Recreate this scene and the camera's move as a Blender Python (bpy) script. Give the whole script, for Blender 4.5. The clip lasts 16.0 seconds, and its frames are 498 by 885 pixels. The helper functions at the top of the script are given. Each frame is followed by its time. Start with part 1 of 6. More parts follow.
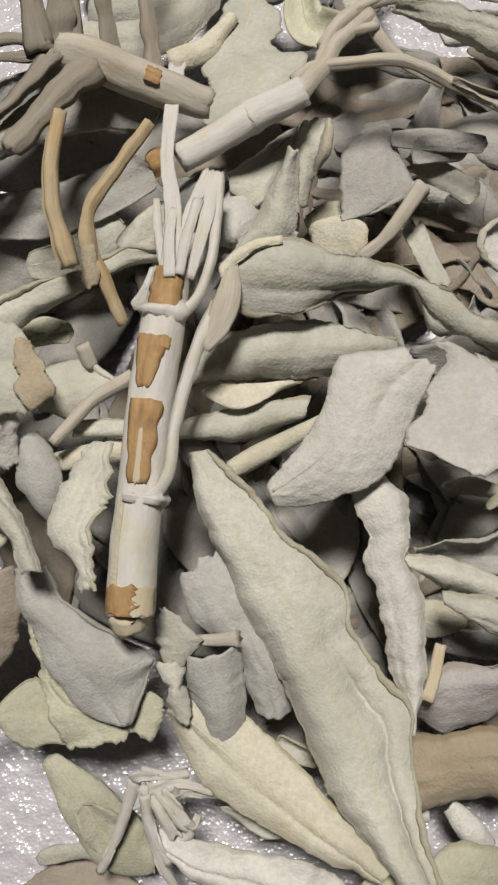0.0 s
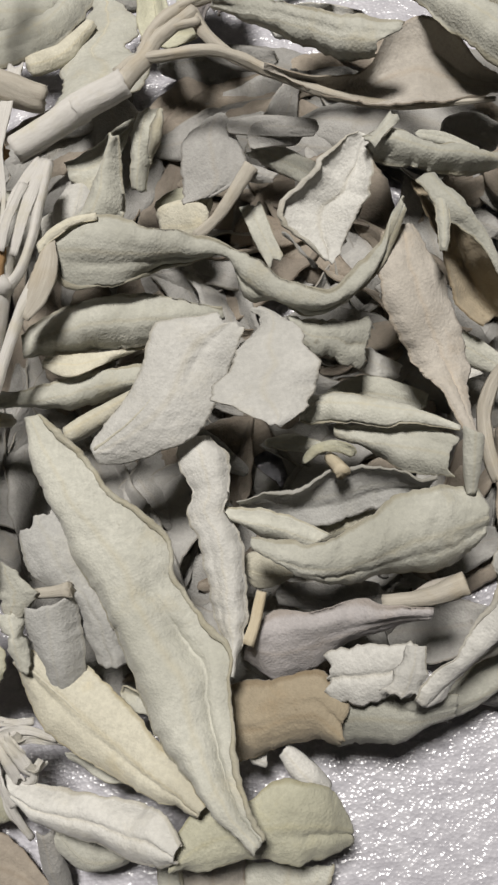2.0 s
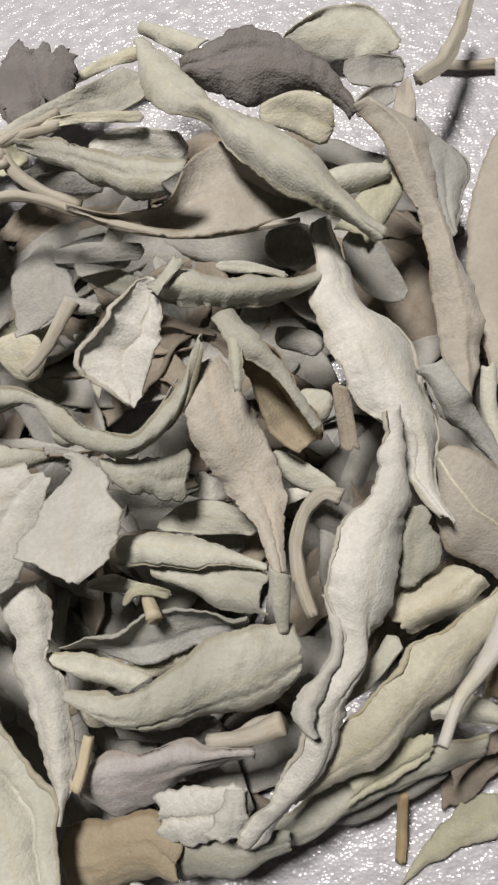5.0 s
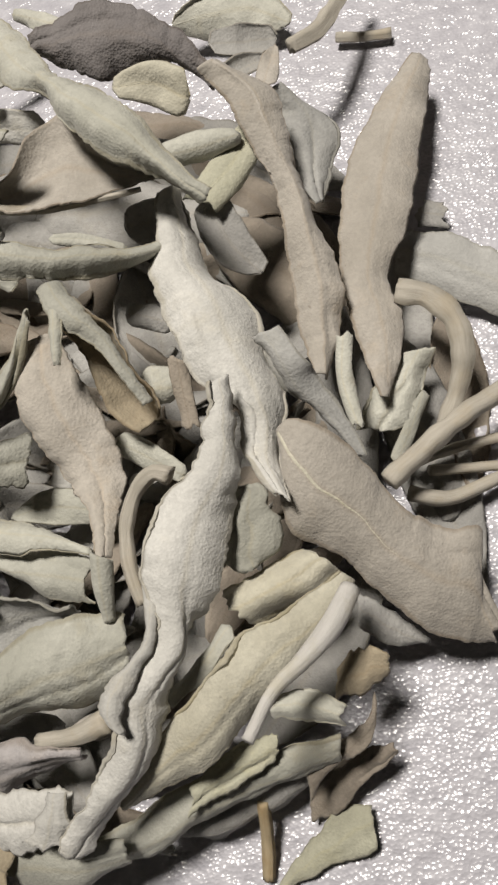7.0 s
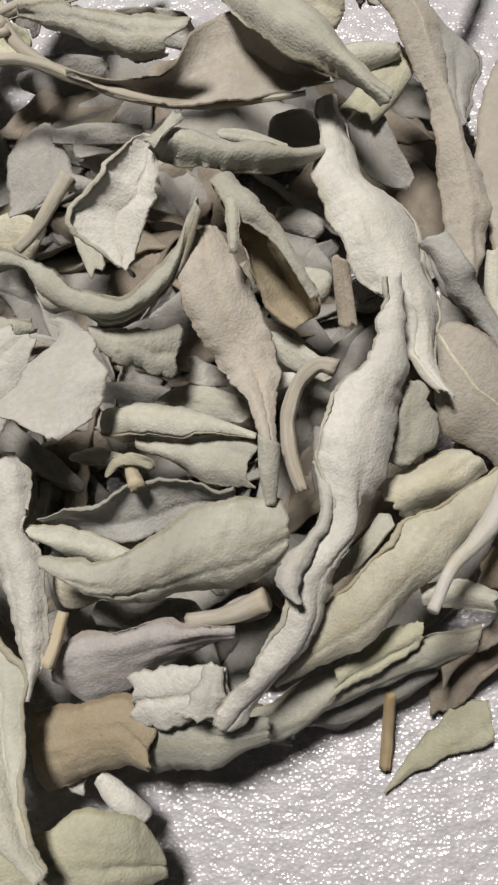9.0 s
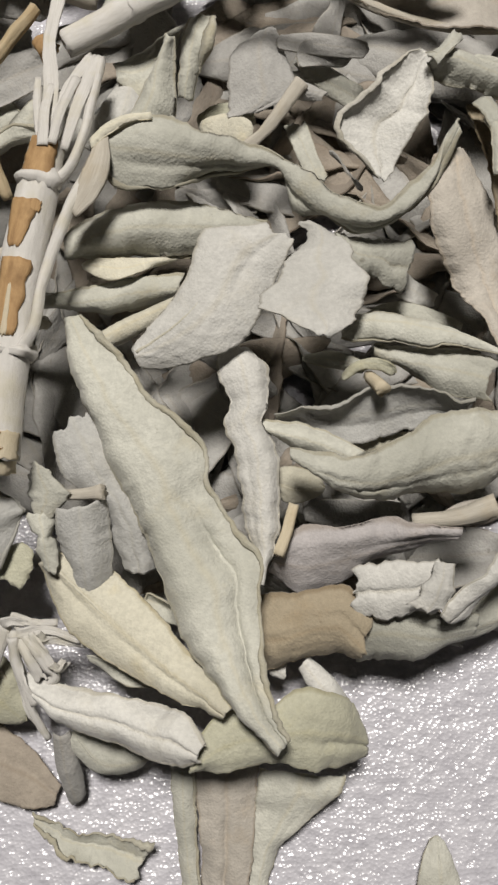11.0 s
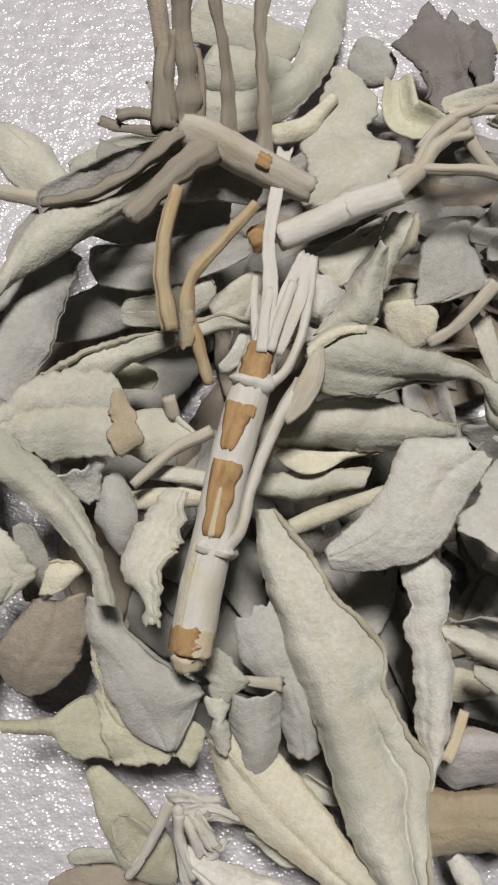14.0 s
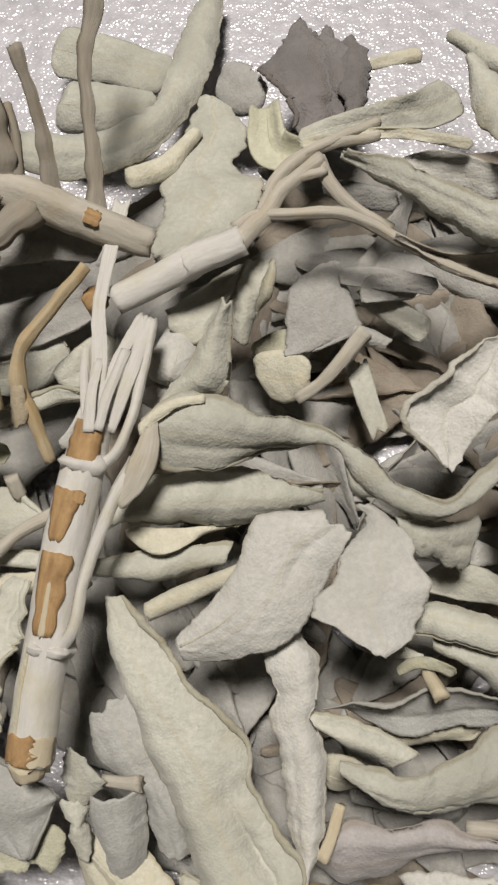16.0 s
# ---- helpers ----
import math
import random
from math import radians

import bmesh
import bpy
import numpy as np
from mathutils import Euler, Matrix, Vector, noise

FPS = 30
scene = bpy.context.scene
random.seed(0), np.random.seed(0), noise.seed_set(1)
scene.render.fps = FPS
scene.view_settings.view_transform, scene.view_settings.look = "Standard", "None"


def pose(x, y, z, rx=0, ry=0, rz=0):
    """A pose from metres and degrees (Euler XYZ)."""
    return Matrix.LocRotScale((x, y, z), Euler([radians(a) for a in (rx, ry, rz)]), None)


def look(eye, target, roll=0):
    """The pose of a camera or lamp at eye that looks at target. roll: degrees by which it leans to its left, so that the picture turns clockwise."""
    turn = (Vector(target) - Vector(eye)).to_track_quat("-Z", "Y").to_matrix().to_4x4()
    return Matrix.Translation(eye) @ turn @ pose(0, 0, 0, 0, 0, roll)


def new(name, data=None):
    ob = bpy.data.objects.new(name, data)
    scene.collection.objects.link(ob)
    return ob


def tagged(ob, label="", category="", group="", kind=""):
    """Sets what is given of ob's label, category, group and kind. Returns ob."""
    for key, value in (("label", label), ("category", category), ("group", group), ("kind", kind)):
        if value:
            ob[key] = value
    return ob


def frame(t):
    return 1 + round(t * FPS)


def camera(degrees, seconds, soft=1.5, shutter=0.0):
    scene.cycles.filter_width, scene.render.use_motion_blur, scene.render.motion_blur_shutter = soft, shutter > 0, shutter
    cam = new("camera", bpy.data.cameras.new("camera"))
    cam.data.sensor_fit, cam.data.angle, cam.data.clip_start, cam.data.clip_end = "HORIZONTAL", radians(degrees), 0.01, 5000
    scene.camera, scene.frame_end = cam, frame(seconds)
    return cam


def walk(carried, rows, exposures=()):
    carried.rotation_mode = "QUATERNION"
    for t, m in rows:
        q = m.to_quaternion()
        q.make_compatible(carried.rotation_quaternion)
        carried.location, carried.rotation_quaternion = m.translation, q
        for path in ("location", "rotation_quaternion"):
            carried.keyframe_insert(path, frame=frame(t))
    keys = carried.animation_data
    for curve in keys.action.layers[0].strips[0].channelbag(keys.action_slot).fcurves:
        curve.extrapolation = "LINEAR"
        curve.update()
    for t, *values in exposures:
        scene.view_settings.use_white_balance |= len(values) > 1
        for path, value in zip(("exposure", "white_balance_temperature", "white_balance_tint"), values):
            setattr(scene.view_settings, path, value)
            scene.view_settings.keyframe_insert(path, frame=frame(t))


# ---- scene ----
# The camera is carried about 15 cm over a heap of dried leaves. Millimetres and degrees.
cam = camera(32.59, 16.0, soft=2.5)
ROWS = [
    (0.0, 4.21, 1.53, 154.12, 12.808, 1.165, -5.062),
    (0.5, 9.79, -10.8, 155.86, 13.62, 2.177, -5.078),
    (1.0, 13.6, -17.15, 154.66, 14.293, 2.959, -5.286),
    (1.5, 27.4, -16.42, 156.55, 14.575, 3.571, -5.682),
    (2.0, 35.57, -13.73, 158.42, 14.692, 3.97, -6.119),
    (2.5, 40.48, -12.89, 159.99, 14.753, 4.622, -6.594),
    (3.0, 49.1, -8.13, 162.45, 14.626, 5.346, -7.07),
    (3.5, 55.47, -1.65, 161.8, 14.466, 5.99, -7.617),
    (4.0, 61.91, 2.5, 158.09, 14.381, 6.65, -8.147),
    (4.5, 69.5, 3.61, 160.15, 14.192, 7.302, -8.666),
    (5.0, 75.36, 3.35, 160.3, 13.963, 8.076, -9.095),
    (5.2, 80.66, 1.24, 158.07, 13.962, 8.326, -9.291),
    (7.3, 107.24, -11.39, 143.25, 16.429, 13.105, -8.958),
    (7.5, 105.43, -14.35, 143.06, 16.45, 12.909, -8.706),
    (7.6, 104.15, -15.22, 143.08, 16.508, 12.73, -8.59),
    (8.0, 97.54, -16.72, 143.53, 16.891, 11.742, -8.145),
    (8.2, 93.44, -17.41, 143.81, 17.115, 11.224, -7.864),
    (10.3, 38.71, -16.54, 159.03, 12.608, 1.828, -4.708),
    (10.5, 34.8, -16.36, 158.58, 12.602, 1.463, -4.384),
    (11.0, 23.0, -21.6, 157.18, 12.791, 0.751, -3.486),
    (11.5, 9.32, -21.15, 158.69, 13.04, 0.015, -2.495),
    (12.0, -4.09, -16.93, 160.98, 13.12, -0.596, -1.485),
    (12.5, -10.84, -17.58, 167.97, 13.249, -1.067, -0.313),
    (13.0, -12.48, -17.31, 169.31, 13.267, -1.288, 0.677),
    (13.2, -14.86, -14.34, 170.76, 13.214, -1.23, 1.041),
    (13.4, -18.07, -9.05, 171.46, 13.118, -1.055, 1.308),
    (13.5, -18.08, -5.74, 171.29, 13.046, -0.93, 1.397),
    (13.7, -13.87, 0.91, 169.85, 12.812, -0.633, 1.535),
    (14.0, -5.81, 9.75, 167.76, 12.438, -0.161, 1.604),
    (14.5, -0.84, 19.57, 168.54, 12.059, 0.595, 1.311),
    (15.0, 6.23, 22.86, 166.4, 11.869, 1.382, 0.655),
    (15.5, 13.88, 26.39, 163.76, 11.57, 1.986, -0.114),
    (16.0, 22.7, 25.59, 159.32, 11.468, 2.676, -0.958),
]
walk(cam, [(t, pose(x / 1000, y / 1000, z / 1000, rx, ry, rz)) for t, x, y, z, rx, ry, rz in ROWS],
     exposures=[(0.0, -0.05, 6640, 10), (1.5, 0, 6500, 10), (3.0, 0, 6390, 10), (4.5, 0, 6520, 10), (5.2, 0, 6570, 10), (7.5, 0, 6660, 10), (8.2, 0, 6660, 10),
                (10.3, 0, 6480, 10), (11.0, 0, 6520, 10), (12.5, -0.08, 6460, 10), (14.0, -0.1, 6500, 10), (15.0, -0.1, 6590, 10), (16.0, -0.08, 6640, 10)])

# ---- light ----
world = bpy.data.worlds.new("room")
scene.world = world
world.use_nodes = True
world.node_tree.nodes["Background"].inputs[0].default_value = (1.0, 0.96, 0.92, 1)
world.node_tree.nodes["Background"].inputs[1].default_value = 0.013
scene.view_settings.exposure = 0.0


def lamp(name, eye, target, size, watts, colour):
    data = bpy.data.lights.new(name, "AREA")
    data.shape, data.size, data.energy, data.color = "DISK", size, watts, colour
    ob = new(name, data)
    ob.matrix_world = look(eye, target)
    return ob


lamp("desk_lamp_light", (0.0, 0.29, 0.98), (0.03, 0.04, 0.0), 0.2, 13.5, (1.0, 0.955, 0.895))


# ---- materials ----
def node_material(name):
    mat = bpy.data.materials.new(name)
    mat.use_nodes = True
    tree = mat.node_tree
    return mat, tree, tree.nodes["Principled BSDF"]


def link(tree, a, b):
    tree.links.new(a, b)


def noise_node(tree, scale, detail=4.0, rough=0.6, coord=None):
    n = tree.nodes.new("ShaderNodeTexNoise")
    n.inputs["Scale"].default_value, n.inputs["Detail"].default_value, n.inputs["Roughness"].default_value = scale, detail, rough
    if coord:
        link(tree, coord, n.inputs["Vector"])
    return n.outputs["Fac"]


def ramp(tree, fac, stops):
    r = tree.nodes.new("ShaderNodeValToRGB")
    while len(r.color_ramp.elements) < len(stops):
        r.color_ramp.elements.new(0.5)
    for e, (at, c) in zip(r.color_ramp.elements, stops):
        e.position, e.color = at, (*c, 1)
    link(tree, fac, r.inputs[0])
    return r.outputs[0]


def mix(tree, fac, a, b, mode="MIX"):
    m = tree.nodes.new("ShaderNodeMix")
    m.data_type, m.blend_type = "RGBA", mode
    for socket, value in ((m.inputs[0], fac), (m.inputs[6], a), (m.inputs[7], b)):
        if isinstance(value, (int, float)):
            socket.default_value = value
        elif isinstance(value, tuple):
            socket.default_value = (*value, 1)
        else:
            link(tree, value, socket)
    return m.outputs[2]


def sums(tree, op, a, b):
    m = tree.nodes.new("ShaderNodeMath")
    m.operation = op
    for socket, value in zip(m.inputs, (a, b)):
        if isinstance(value, (int, float)):
            socket.default_value = value
        else:
            link(tree, value, socket)
    return m.outputs[0]


def bump(tree, height, strength, distance, normal=None):
    b = tree.nodes.new("ShaderNodeBump")
    b.inputs["Strength"].default_value, b.inputs["Distance"].default_value = strength, distance
    link(tree, height, b.inputs["Height"])
    if normal:
        link(tree, normal, b.inputs["Normal"])
    return b.outputs[0]


def leaf_material(name, pale, dark, spot, spots=0.45, wrinkle=1.0):
    """Felted dried leaf: mottled colour, yellowed midrib and blotches, pebbled skin and fine veins."""
    mat, tree, bsdf = node_material(name)
    place = tree.nodes.new("ShaderNodeTexCoord").outputs["Object"]
    uv = tree.nodes.new("ShaderNodeUVMap").outputs[0]
    cut = tree.nodes.new("ShaderNodeSeparateXYZ")
    link(tree, uv, cut.inputs[0])
    along, across = cut.outputs[0], cut.outputs[1]
    rand = tree.nodes.new("ShaderNodeObjectInfo").outputs["Random"]
    shift = tree.nodes.new("ShaderNodeVectorMath")
    shift.operation = "ADD"
    link(tree, place, shift.inputs[0])
    link(tree, rand, shift.inputs[1])
    at = shift.outputs[0]
    broad = noise_node(tree, 70, 3, 0.6, at)
    fine = noise_node(tree, 1100, 5, 0.7, at)
    colour = ramp(tree, broad, [(0.3, dark), (0.62, pale)])
    blotch = ramp(tree, noise_node(tree, 120, 4, 0.65, at), [(0.56, (0, 0, 0)), (0.75, (1, 1, 1))])
    colour = mix(tree, sums(tree, "MULTIPLY", blotch, spots), colour, spot)
    colour = mix(tree, ramp(tree, fine, [(0.4, (0.42, 0.42, 0.42)), (0.62, (0, 0, 0))]), colour, tuple(c * 0.66 for c in pale))
    specks = ramp(tree, noise_node(tree, 620, 2, 0.5, at), [(0.73, (0, 0, 0)), (0.8, (1, 1, 1))])
    colour = mix(tree, sums(tree, "MULTIPLY", specks, 0.35), colour, tuple(c * 0.3 for c in spot))
    rib = sums(tree, "SUBTRACT", 1.0, sums(tree, "MULTIPLY", sums(tree, "ABSOLUTE", sums(tree, "SUBTRACT", across, 0.5), 0.0), 16.0))
    rib = sums(tree, "MAXIMUM", rib, 0.0)
    colour = mix(tree, sums(tree, "MULTIPLY", rib, 0.22), colour, spot)
    # dried margins are browner than the blade
    margin = sums(tree, "MULTIPLY", sums(tree, "SUBTRACT", sums(tree, "ABSOLUTE", sums(tree, "SUBTRACT", across, 0.5), 0.0), 0.46), 22.0)
    margin = sums(tree, "MINIMUM", sums(tree, "MAXIMUM", margin, 0.0), 1.0)
    colour = mix(tree, sums(tree, "MULTIPLY", sums(tree, "MULTIPLY", margin, noise_node(tree, 210, 3, 0.6, at)), 1.1), colour, tuple(c * 0.55 for c in spot))
    tone = sums(tree, "ADD", 0.84, sums(tree, "MULTIPLY", rand, 0.3))
    hsv = tree.nodes.new("ShaderNodeHueSaturation")
    link(tree, tone, hsv.inputs["Value"])
    link(tree, colour, hsv.inputs["Color"])
    link(tree, hsv.outputs[0], bsdf.inputs["Base Color"])
    # side veins slant from the midrib to the edges
    slant = sums(tree, "ADD", along, sums(tree, "MULTIPLY", sums(tree, "ABSOLUTE", sums(tree, "SUBTRACT", across, 0.5), 0.0), -12.0))
    vein = sums(tree, "SINE", sums(tree, "MULTIPLY", sums(tree, "ADD", slant, sums(tree, "MULTIPLY", broad, 16.0)), 1.9), 0.0)
    pebble = tree.nodes.new("ShaderNodeTexVoronoi")
    pebble.inputs["Scale"].default_value = 2300
    link(tree, at, pebble.inputs["Vector"])
    normal = bump(tree, noise_node(tree, 260, 3, 0.5, at), 0.2 * wrinkle, 0.0009)
    normal = bump(tree, vein, 0.04 * wrinkle, 0.0002, normal)
    normal = bump(tree, pebble.outputs["Distance"], 0.5 * wrinkle, 0.00015, normal)
    normal = bump(tree, fine, 0.42, 0.00025, normal)
    link(tree, normal, bsdf.inputs["Normal"])
    bsdf.inputs["Roughness"].default_value = 0.86
    bsdf.inputs["Specular IOR Level"].default_value = 0.25
    bsdf.inputs["Sheen Weight"].default_value = 0.12
    bsdf.inputs["Sheen Roughness"].default_value = 0.5
    return mat


def stem_material(name, pale, dark, streak, amount=0.5):
    """Dry woody stalk: streaks along its length, scuffs and fine ridges."""
    mat, tree, bsdf = node_material(name)
    uv = tree.nodes.new("ShaderNodeUVMap").outputs[0]
    stretch = tree.nodes.new("ShaderNodeMapping")
    stretch.inputs["Scale"].default_value = (0.12, 9.0, 1.0)
    link(tree, uv, stretch.inputs[0])
    place = tree.nodes.new("ShaderNodeTexCoord").outputs["Object"]
    grain = noise_node(tree, 1.0, 6, 0.65, stretch.outputs[0])
    broad = noise_node(tree, 160, 4, 0.6, place)
    fine = noise_node(tree, 1300, 4, 0.7, place)
    colour = ramp(tree, grain, [(0.2, dark), (0.7, pale)])
    colour = mix(tree, sums(tree, "MULTIPLY", ramp(tree, broad, [(0.5, (0, 0, 0)), (0.68, (1, 1, 1))]), amount), colour, streak)
    colour = mix(tree, sums(tree, "MULTIPLY", fine, 0.3), colour, tuple(c * 0.6 for c in pale))
    link(tree, colour, bsdf.inputs["Base Color"])
    normal = bump(tree, grain, 0.45, 0.0005)
    normal = bump(tree, fine, 0.4, 0.0002, normal)
    link(tree, normal, bsdf.inputs["Normal"])
    bsdf.inputs["Roughness"].default_value = 0.8
    bsdf.inputs["Specular IOR Level"].default_value = 0.3
    return mat


def foam_material():
    """White packing foam: glossy little cells that sparkle under the lamp."""
    mat, tree, bsdf = node_material("foam")
    place = tree.nodes.new("ShaderNodeTexCoord").outputs["Object"]
    warp = tree.nodes.new("ShaderNodeMapping")
    warp.inputs["Scale"].default_value = (0.8, 1.05, 1.0)
    link(tree, place, warp.inputs[0])
    at = warp.outputs[0]
    cells = tree.nodes.new("ShaderNodeTexVoronoi")
    cells.feature = "SMOOTH_F1"
    cells.inputs["Scale"].default_value = 600
    cells.inputs["Randomness"].default_value = 1.0
    link(tree, at, cells.inputs["Vector"])
    small = tree.nodes.new("ShaderNodeTexVoronoi")
    small.inputs["Scale"].default_value = 1500
    link(tree, at, small.inputs["Vector"])
    lump = noise_node(tree, 150, 3, 0.5, at)
    colour = ramp(tree, noise_node(tree, 330, 4, 0.6, at), [(0.3, (0.405, 0.396, 0.43)), (0.7, (0.535, 0.526, 0.56))])
    link(tree, colour, bsdf.inputs["Base Color"])
    normal = bump(tree, lump, 0.12, 0.002)
    normal = bump(tree, cells.outputs["Distance"], 0.42, 0.0009, normal)
    normal = bump(tree, small.outputs["Distance"], 0.4, 0.0004, normal)
    link(tree, normal, bsdf.inputs["Normal"])
    bsdf.inputs["Roughness"].default_value = 0.23
    bsdf.inputs["Specular IOR Level"].default_value = 0.55
    bsdf.inputs["Subsurface Weight"].default_value = 0.0
    return mat


SAGE = leaf_material("leaf_grey_green", (0.50, 0.495, 0.435), (0.37, 0.366, 0.312), (0.42, 0.36, 0.22))
PALE = leaf_material("leaf_silver", (0.575, 0.565, 0.53), (0.455, 0.447, 0.415), (0.47, 0.42, 0.30), 0.3)
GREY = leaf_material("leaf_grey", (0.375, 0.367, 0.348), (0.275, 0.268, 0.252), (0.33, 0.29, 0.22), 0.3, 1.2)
MIST = leaf_material("leaf_blue_grey", (0.43, 0.426, 0.405), (0.33, 0.327, 0.31), (0.38, 0.36, 0.29), 0.3)
MAUVE = leaf_material("leaf_mauve", (0.43, 0.405, 0.40), (0.335, 0.315, 0.31), (0.39, 0.32, 0.25), 0.4)
DARK = leaf_material("leaf_slate", (0.20, 0.185, 0.18), (0.14, 0.128, 0.125), (0.17, 0.14, 0.115), 0.3, 1.8)
GREEN = leaf_material("leaf_olive", (0.49, 0.48, 0.375), (0.38, 0.37, 0.28), (0.44, 0.40, 0.23), 0.5)
CREAM = leaf_material("leaf_cream", (0.55, 0.525, 0.43), (0.43, 0.405, 0.32), (0.47, 0.38, 0.19), 0.5)
TAN = leaf_material("leaf_tan", (0.43, 0.365, 0.26), (0.35, 0.295, 0.21), (0.32, 0.225, 0.12), 0.4)
ROSE = leaf_material("leaf_rosy", (0.46, 0.425, 0.375), (0.37, 0.34, 0.295), (0.38, 0.29, 0.19), 0.4)
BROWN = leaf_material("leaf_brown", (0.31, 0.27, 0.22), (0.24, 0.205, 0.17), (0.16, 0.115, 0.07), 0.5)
BARK = stem_material("bark_white", (0.60, 0.582, 0.55), (0.43, 0.412, 0.38), (0.44, 0.39, 0.22), 0.35)
STALK = stem_material("stalk_grey", (0.50, 0.465, 0.40), (0.30, 0.27, 0.22), (0.40, 0.32, 0.20), 0.4)
STRAW = stem_material("stalk_straw", (0.46, 0.375, 0.245), (0.31, 0.24, 0.145), (0.36, 0.22, 0.08), 0.5)
WOOD = stem_material("bare_wood", (0.46, 0.30, 0.145), (0.15, 0.075, 0.03), (0.10, 0.045, 0.016), 0.7)
PITH = stem_material("pith_cream", (0.54, 0.48, 0.36), (0.42, 0.35, 0.24), (0.40, 0.30, 0.16), 0.4)
GNARL = stem_material("stalk_dark", (0.30, 0.27, 0.225), (0.17, 0.15, 0.12), (0.26, 0.21, 0.14), 0.4)
FOAM = foam_material()


# ---- shapes ----
def spline(rows, steps):
    """Points evenly spaced along a Catmull-Rom curve through rows; the first three numbers of a row are its place."""
    p = np.array(rows, float)
    gap = np.maximum(np.linalg.norm(np.diff(p[:, :3], axis=0), axis=1), 1e-6)
    at = np.r_[0, np.cumsum(gap)]
    slope = np.gradient(p, at, axis=0) if len(p) > 2 else np.repeat((p[1:] - p[:1]) / at[-1], 2, 0)
    s = np.linspace(0, at[-1], steps)
    k = np.clip(np.searchsorted(at, s, "right") - 1, 0, len(p) - 2)
    h = (at[k + 1] - at[k])[:, None]
    u = (s - at[k])[:, None] / h
    out = (2 * u**3 - 3 * u**2 + 1) * p[k] + (u**3 - 2 * u**2 + u) * h * slope[k]
    out += (3 * u**2 - 2 * u**3) * p[k + 1] + (u**3 - u**2) * h * slope[k + 1]
    return out, s


def unit(v):
    return v / np.maximum(np.linalg.norm(v, axis=-1, keepdims=True), 1e-9)


def frames(line):
    """Ahead, side and up along a line."""
    ahead = unit(np.gradient(line, axis=0))
    side = unit(np.cross(ahead, (0, 0, 1.0)))
    for n in range(len(side)):
        if abs(ahead[n, 2]) > 0.93 and n:
            side[n] = unit(side[n - 1] - ahead[n] * (side[n - 1] @ ahead[n]))
    return ahead, side, np.cross(side, ahead)


def wobble(seed, s, pitch):
    """Smooth noise along s, about -1 to 1."""
    return np.array([noise.noise((v / pitch, seed * 7.31, 1.7)) for v in s])


def mesh_object(name, verts, faces, uvs, mat, parent=None, origin=None, smooth=True):
    """One mesh from millimetre places; its origin lies at its first vertex unless given."""
    verts = np.asarray(verts) / 1000
    origin = verts[0] if origin is None else np.asarray(origin) / 1000
    data = bpy.data.meshes.new(name)
    data.from_pydata((verts - origin).tolist(), [], faces)
    if uvs is not None:
        layer = data.uv_layers.new(name="UVMap")
        loops = np.empty(len(data.loops), int)
        data.loops.foreach_get("vertex_index", loops)
        layer.data.foreach_set("uv", np.asarray(uvs)[loops].ravel())
    data.materials.append(mat)
    data.polygons.foreach_set("use_smooth", [smooth] * len(data.polygons))
    data.update()
    ob = new(name, data)
    ob.location = origin
    if parent:
        ob.parent = parent
        base = Matrix.Translation(parent.location)
        up = parent.parent
        while up:
            base = Matrix.Translation(up.location) @ base
            up = up.parent
        ob.location = Vector(origin) - base.translation
    return ob


SEED = [0]


def shell(name, grid, s, v, thick, mat, parent):
    """A thin solid sheet on both sides of a grid of places; s runs along it and v across it, -1 to 1."""
    n, m = grid.shape[:2]
    du, dv = np.gradient(grid, axis=0), np.gradient(grid, axis=1)
    normal = unit(np.cross(dv, du))
    edge_thin = np.where(np.abs(v) > 0.97, 0.9, 1.0)[None, :, None]
    top, low = grid + normal * thick / 2 * edge_thin, grid - normal * thick / 2 * edge_thin
    verts = np.concatenate([top.reshape(-1, 3), low.reshape(-1, 3)])
    uu = np.repeat(s[:, None], m, 1)
    vv = np.repeat((np.asarray(v)[None] + 1) / 2, n, 0)
    uv1 = np.stack([uu, vv], -1).reshape(-1, 2)
    uvs = np.concatenate([uv1, uv1])
    faces, k = [], n * m
    for i in range(n - 1):
        for j in range(m - 1):
            a = i * m + j
            faces.append((a, a + 1, a + m + 1, a + m))
            faces.append((k + a, k + a + m, k + a + m + 1, k + a + 1))
    skin = len(faces)
    for i in range(n - 1):
        for j, o in ((0, 0), (m - 1, 1)):
            a = i * m + j
            q = (a, a + m, k + a + m, k + a)
            faces.append(q if o == 0 else q[::-1])
    for j in range(m - 1):
        for i, o in ((0, 0), (n - 1, 1)):
            a = i * m + j
            q = (a, k + a, k + a + 1, a + 1)
            faces.append(q if o == 0 else q[::-1])
    ob = mesh_object(name, verts, faces, uvs, mat, parent)
    ob.data.polygons.foreach_set("use_smooth", [k < skin for k in range(len(faces))])
    return ob, normal


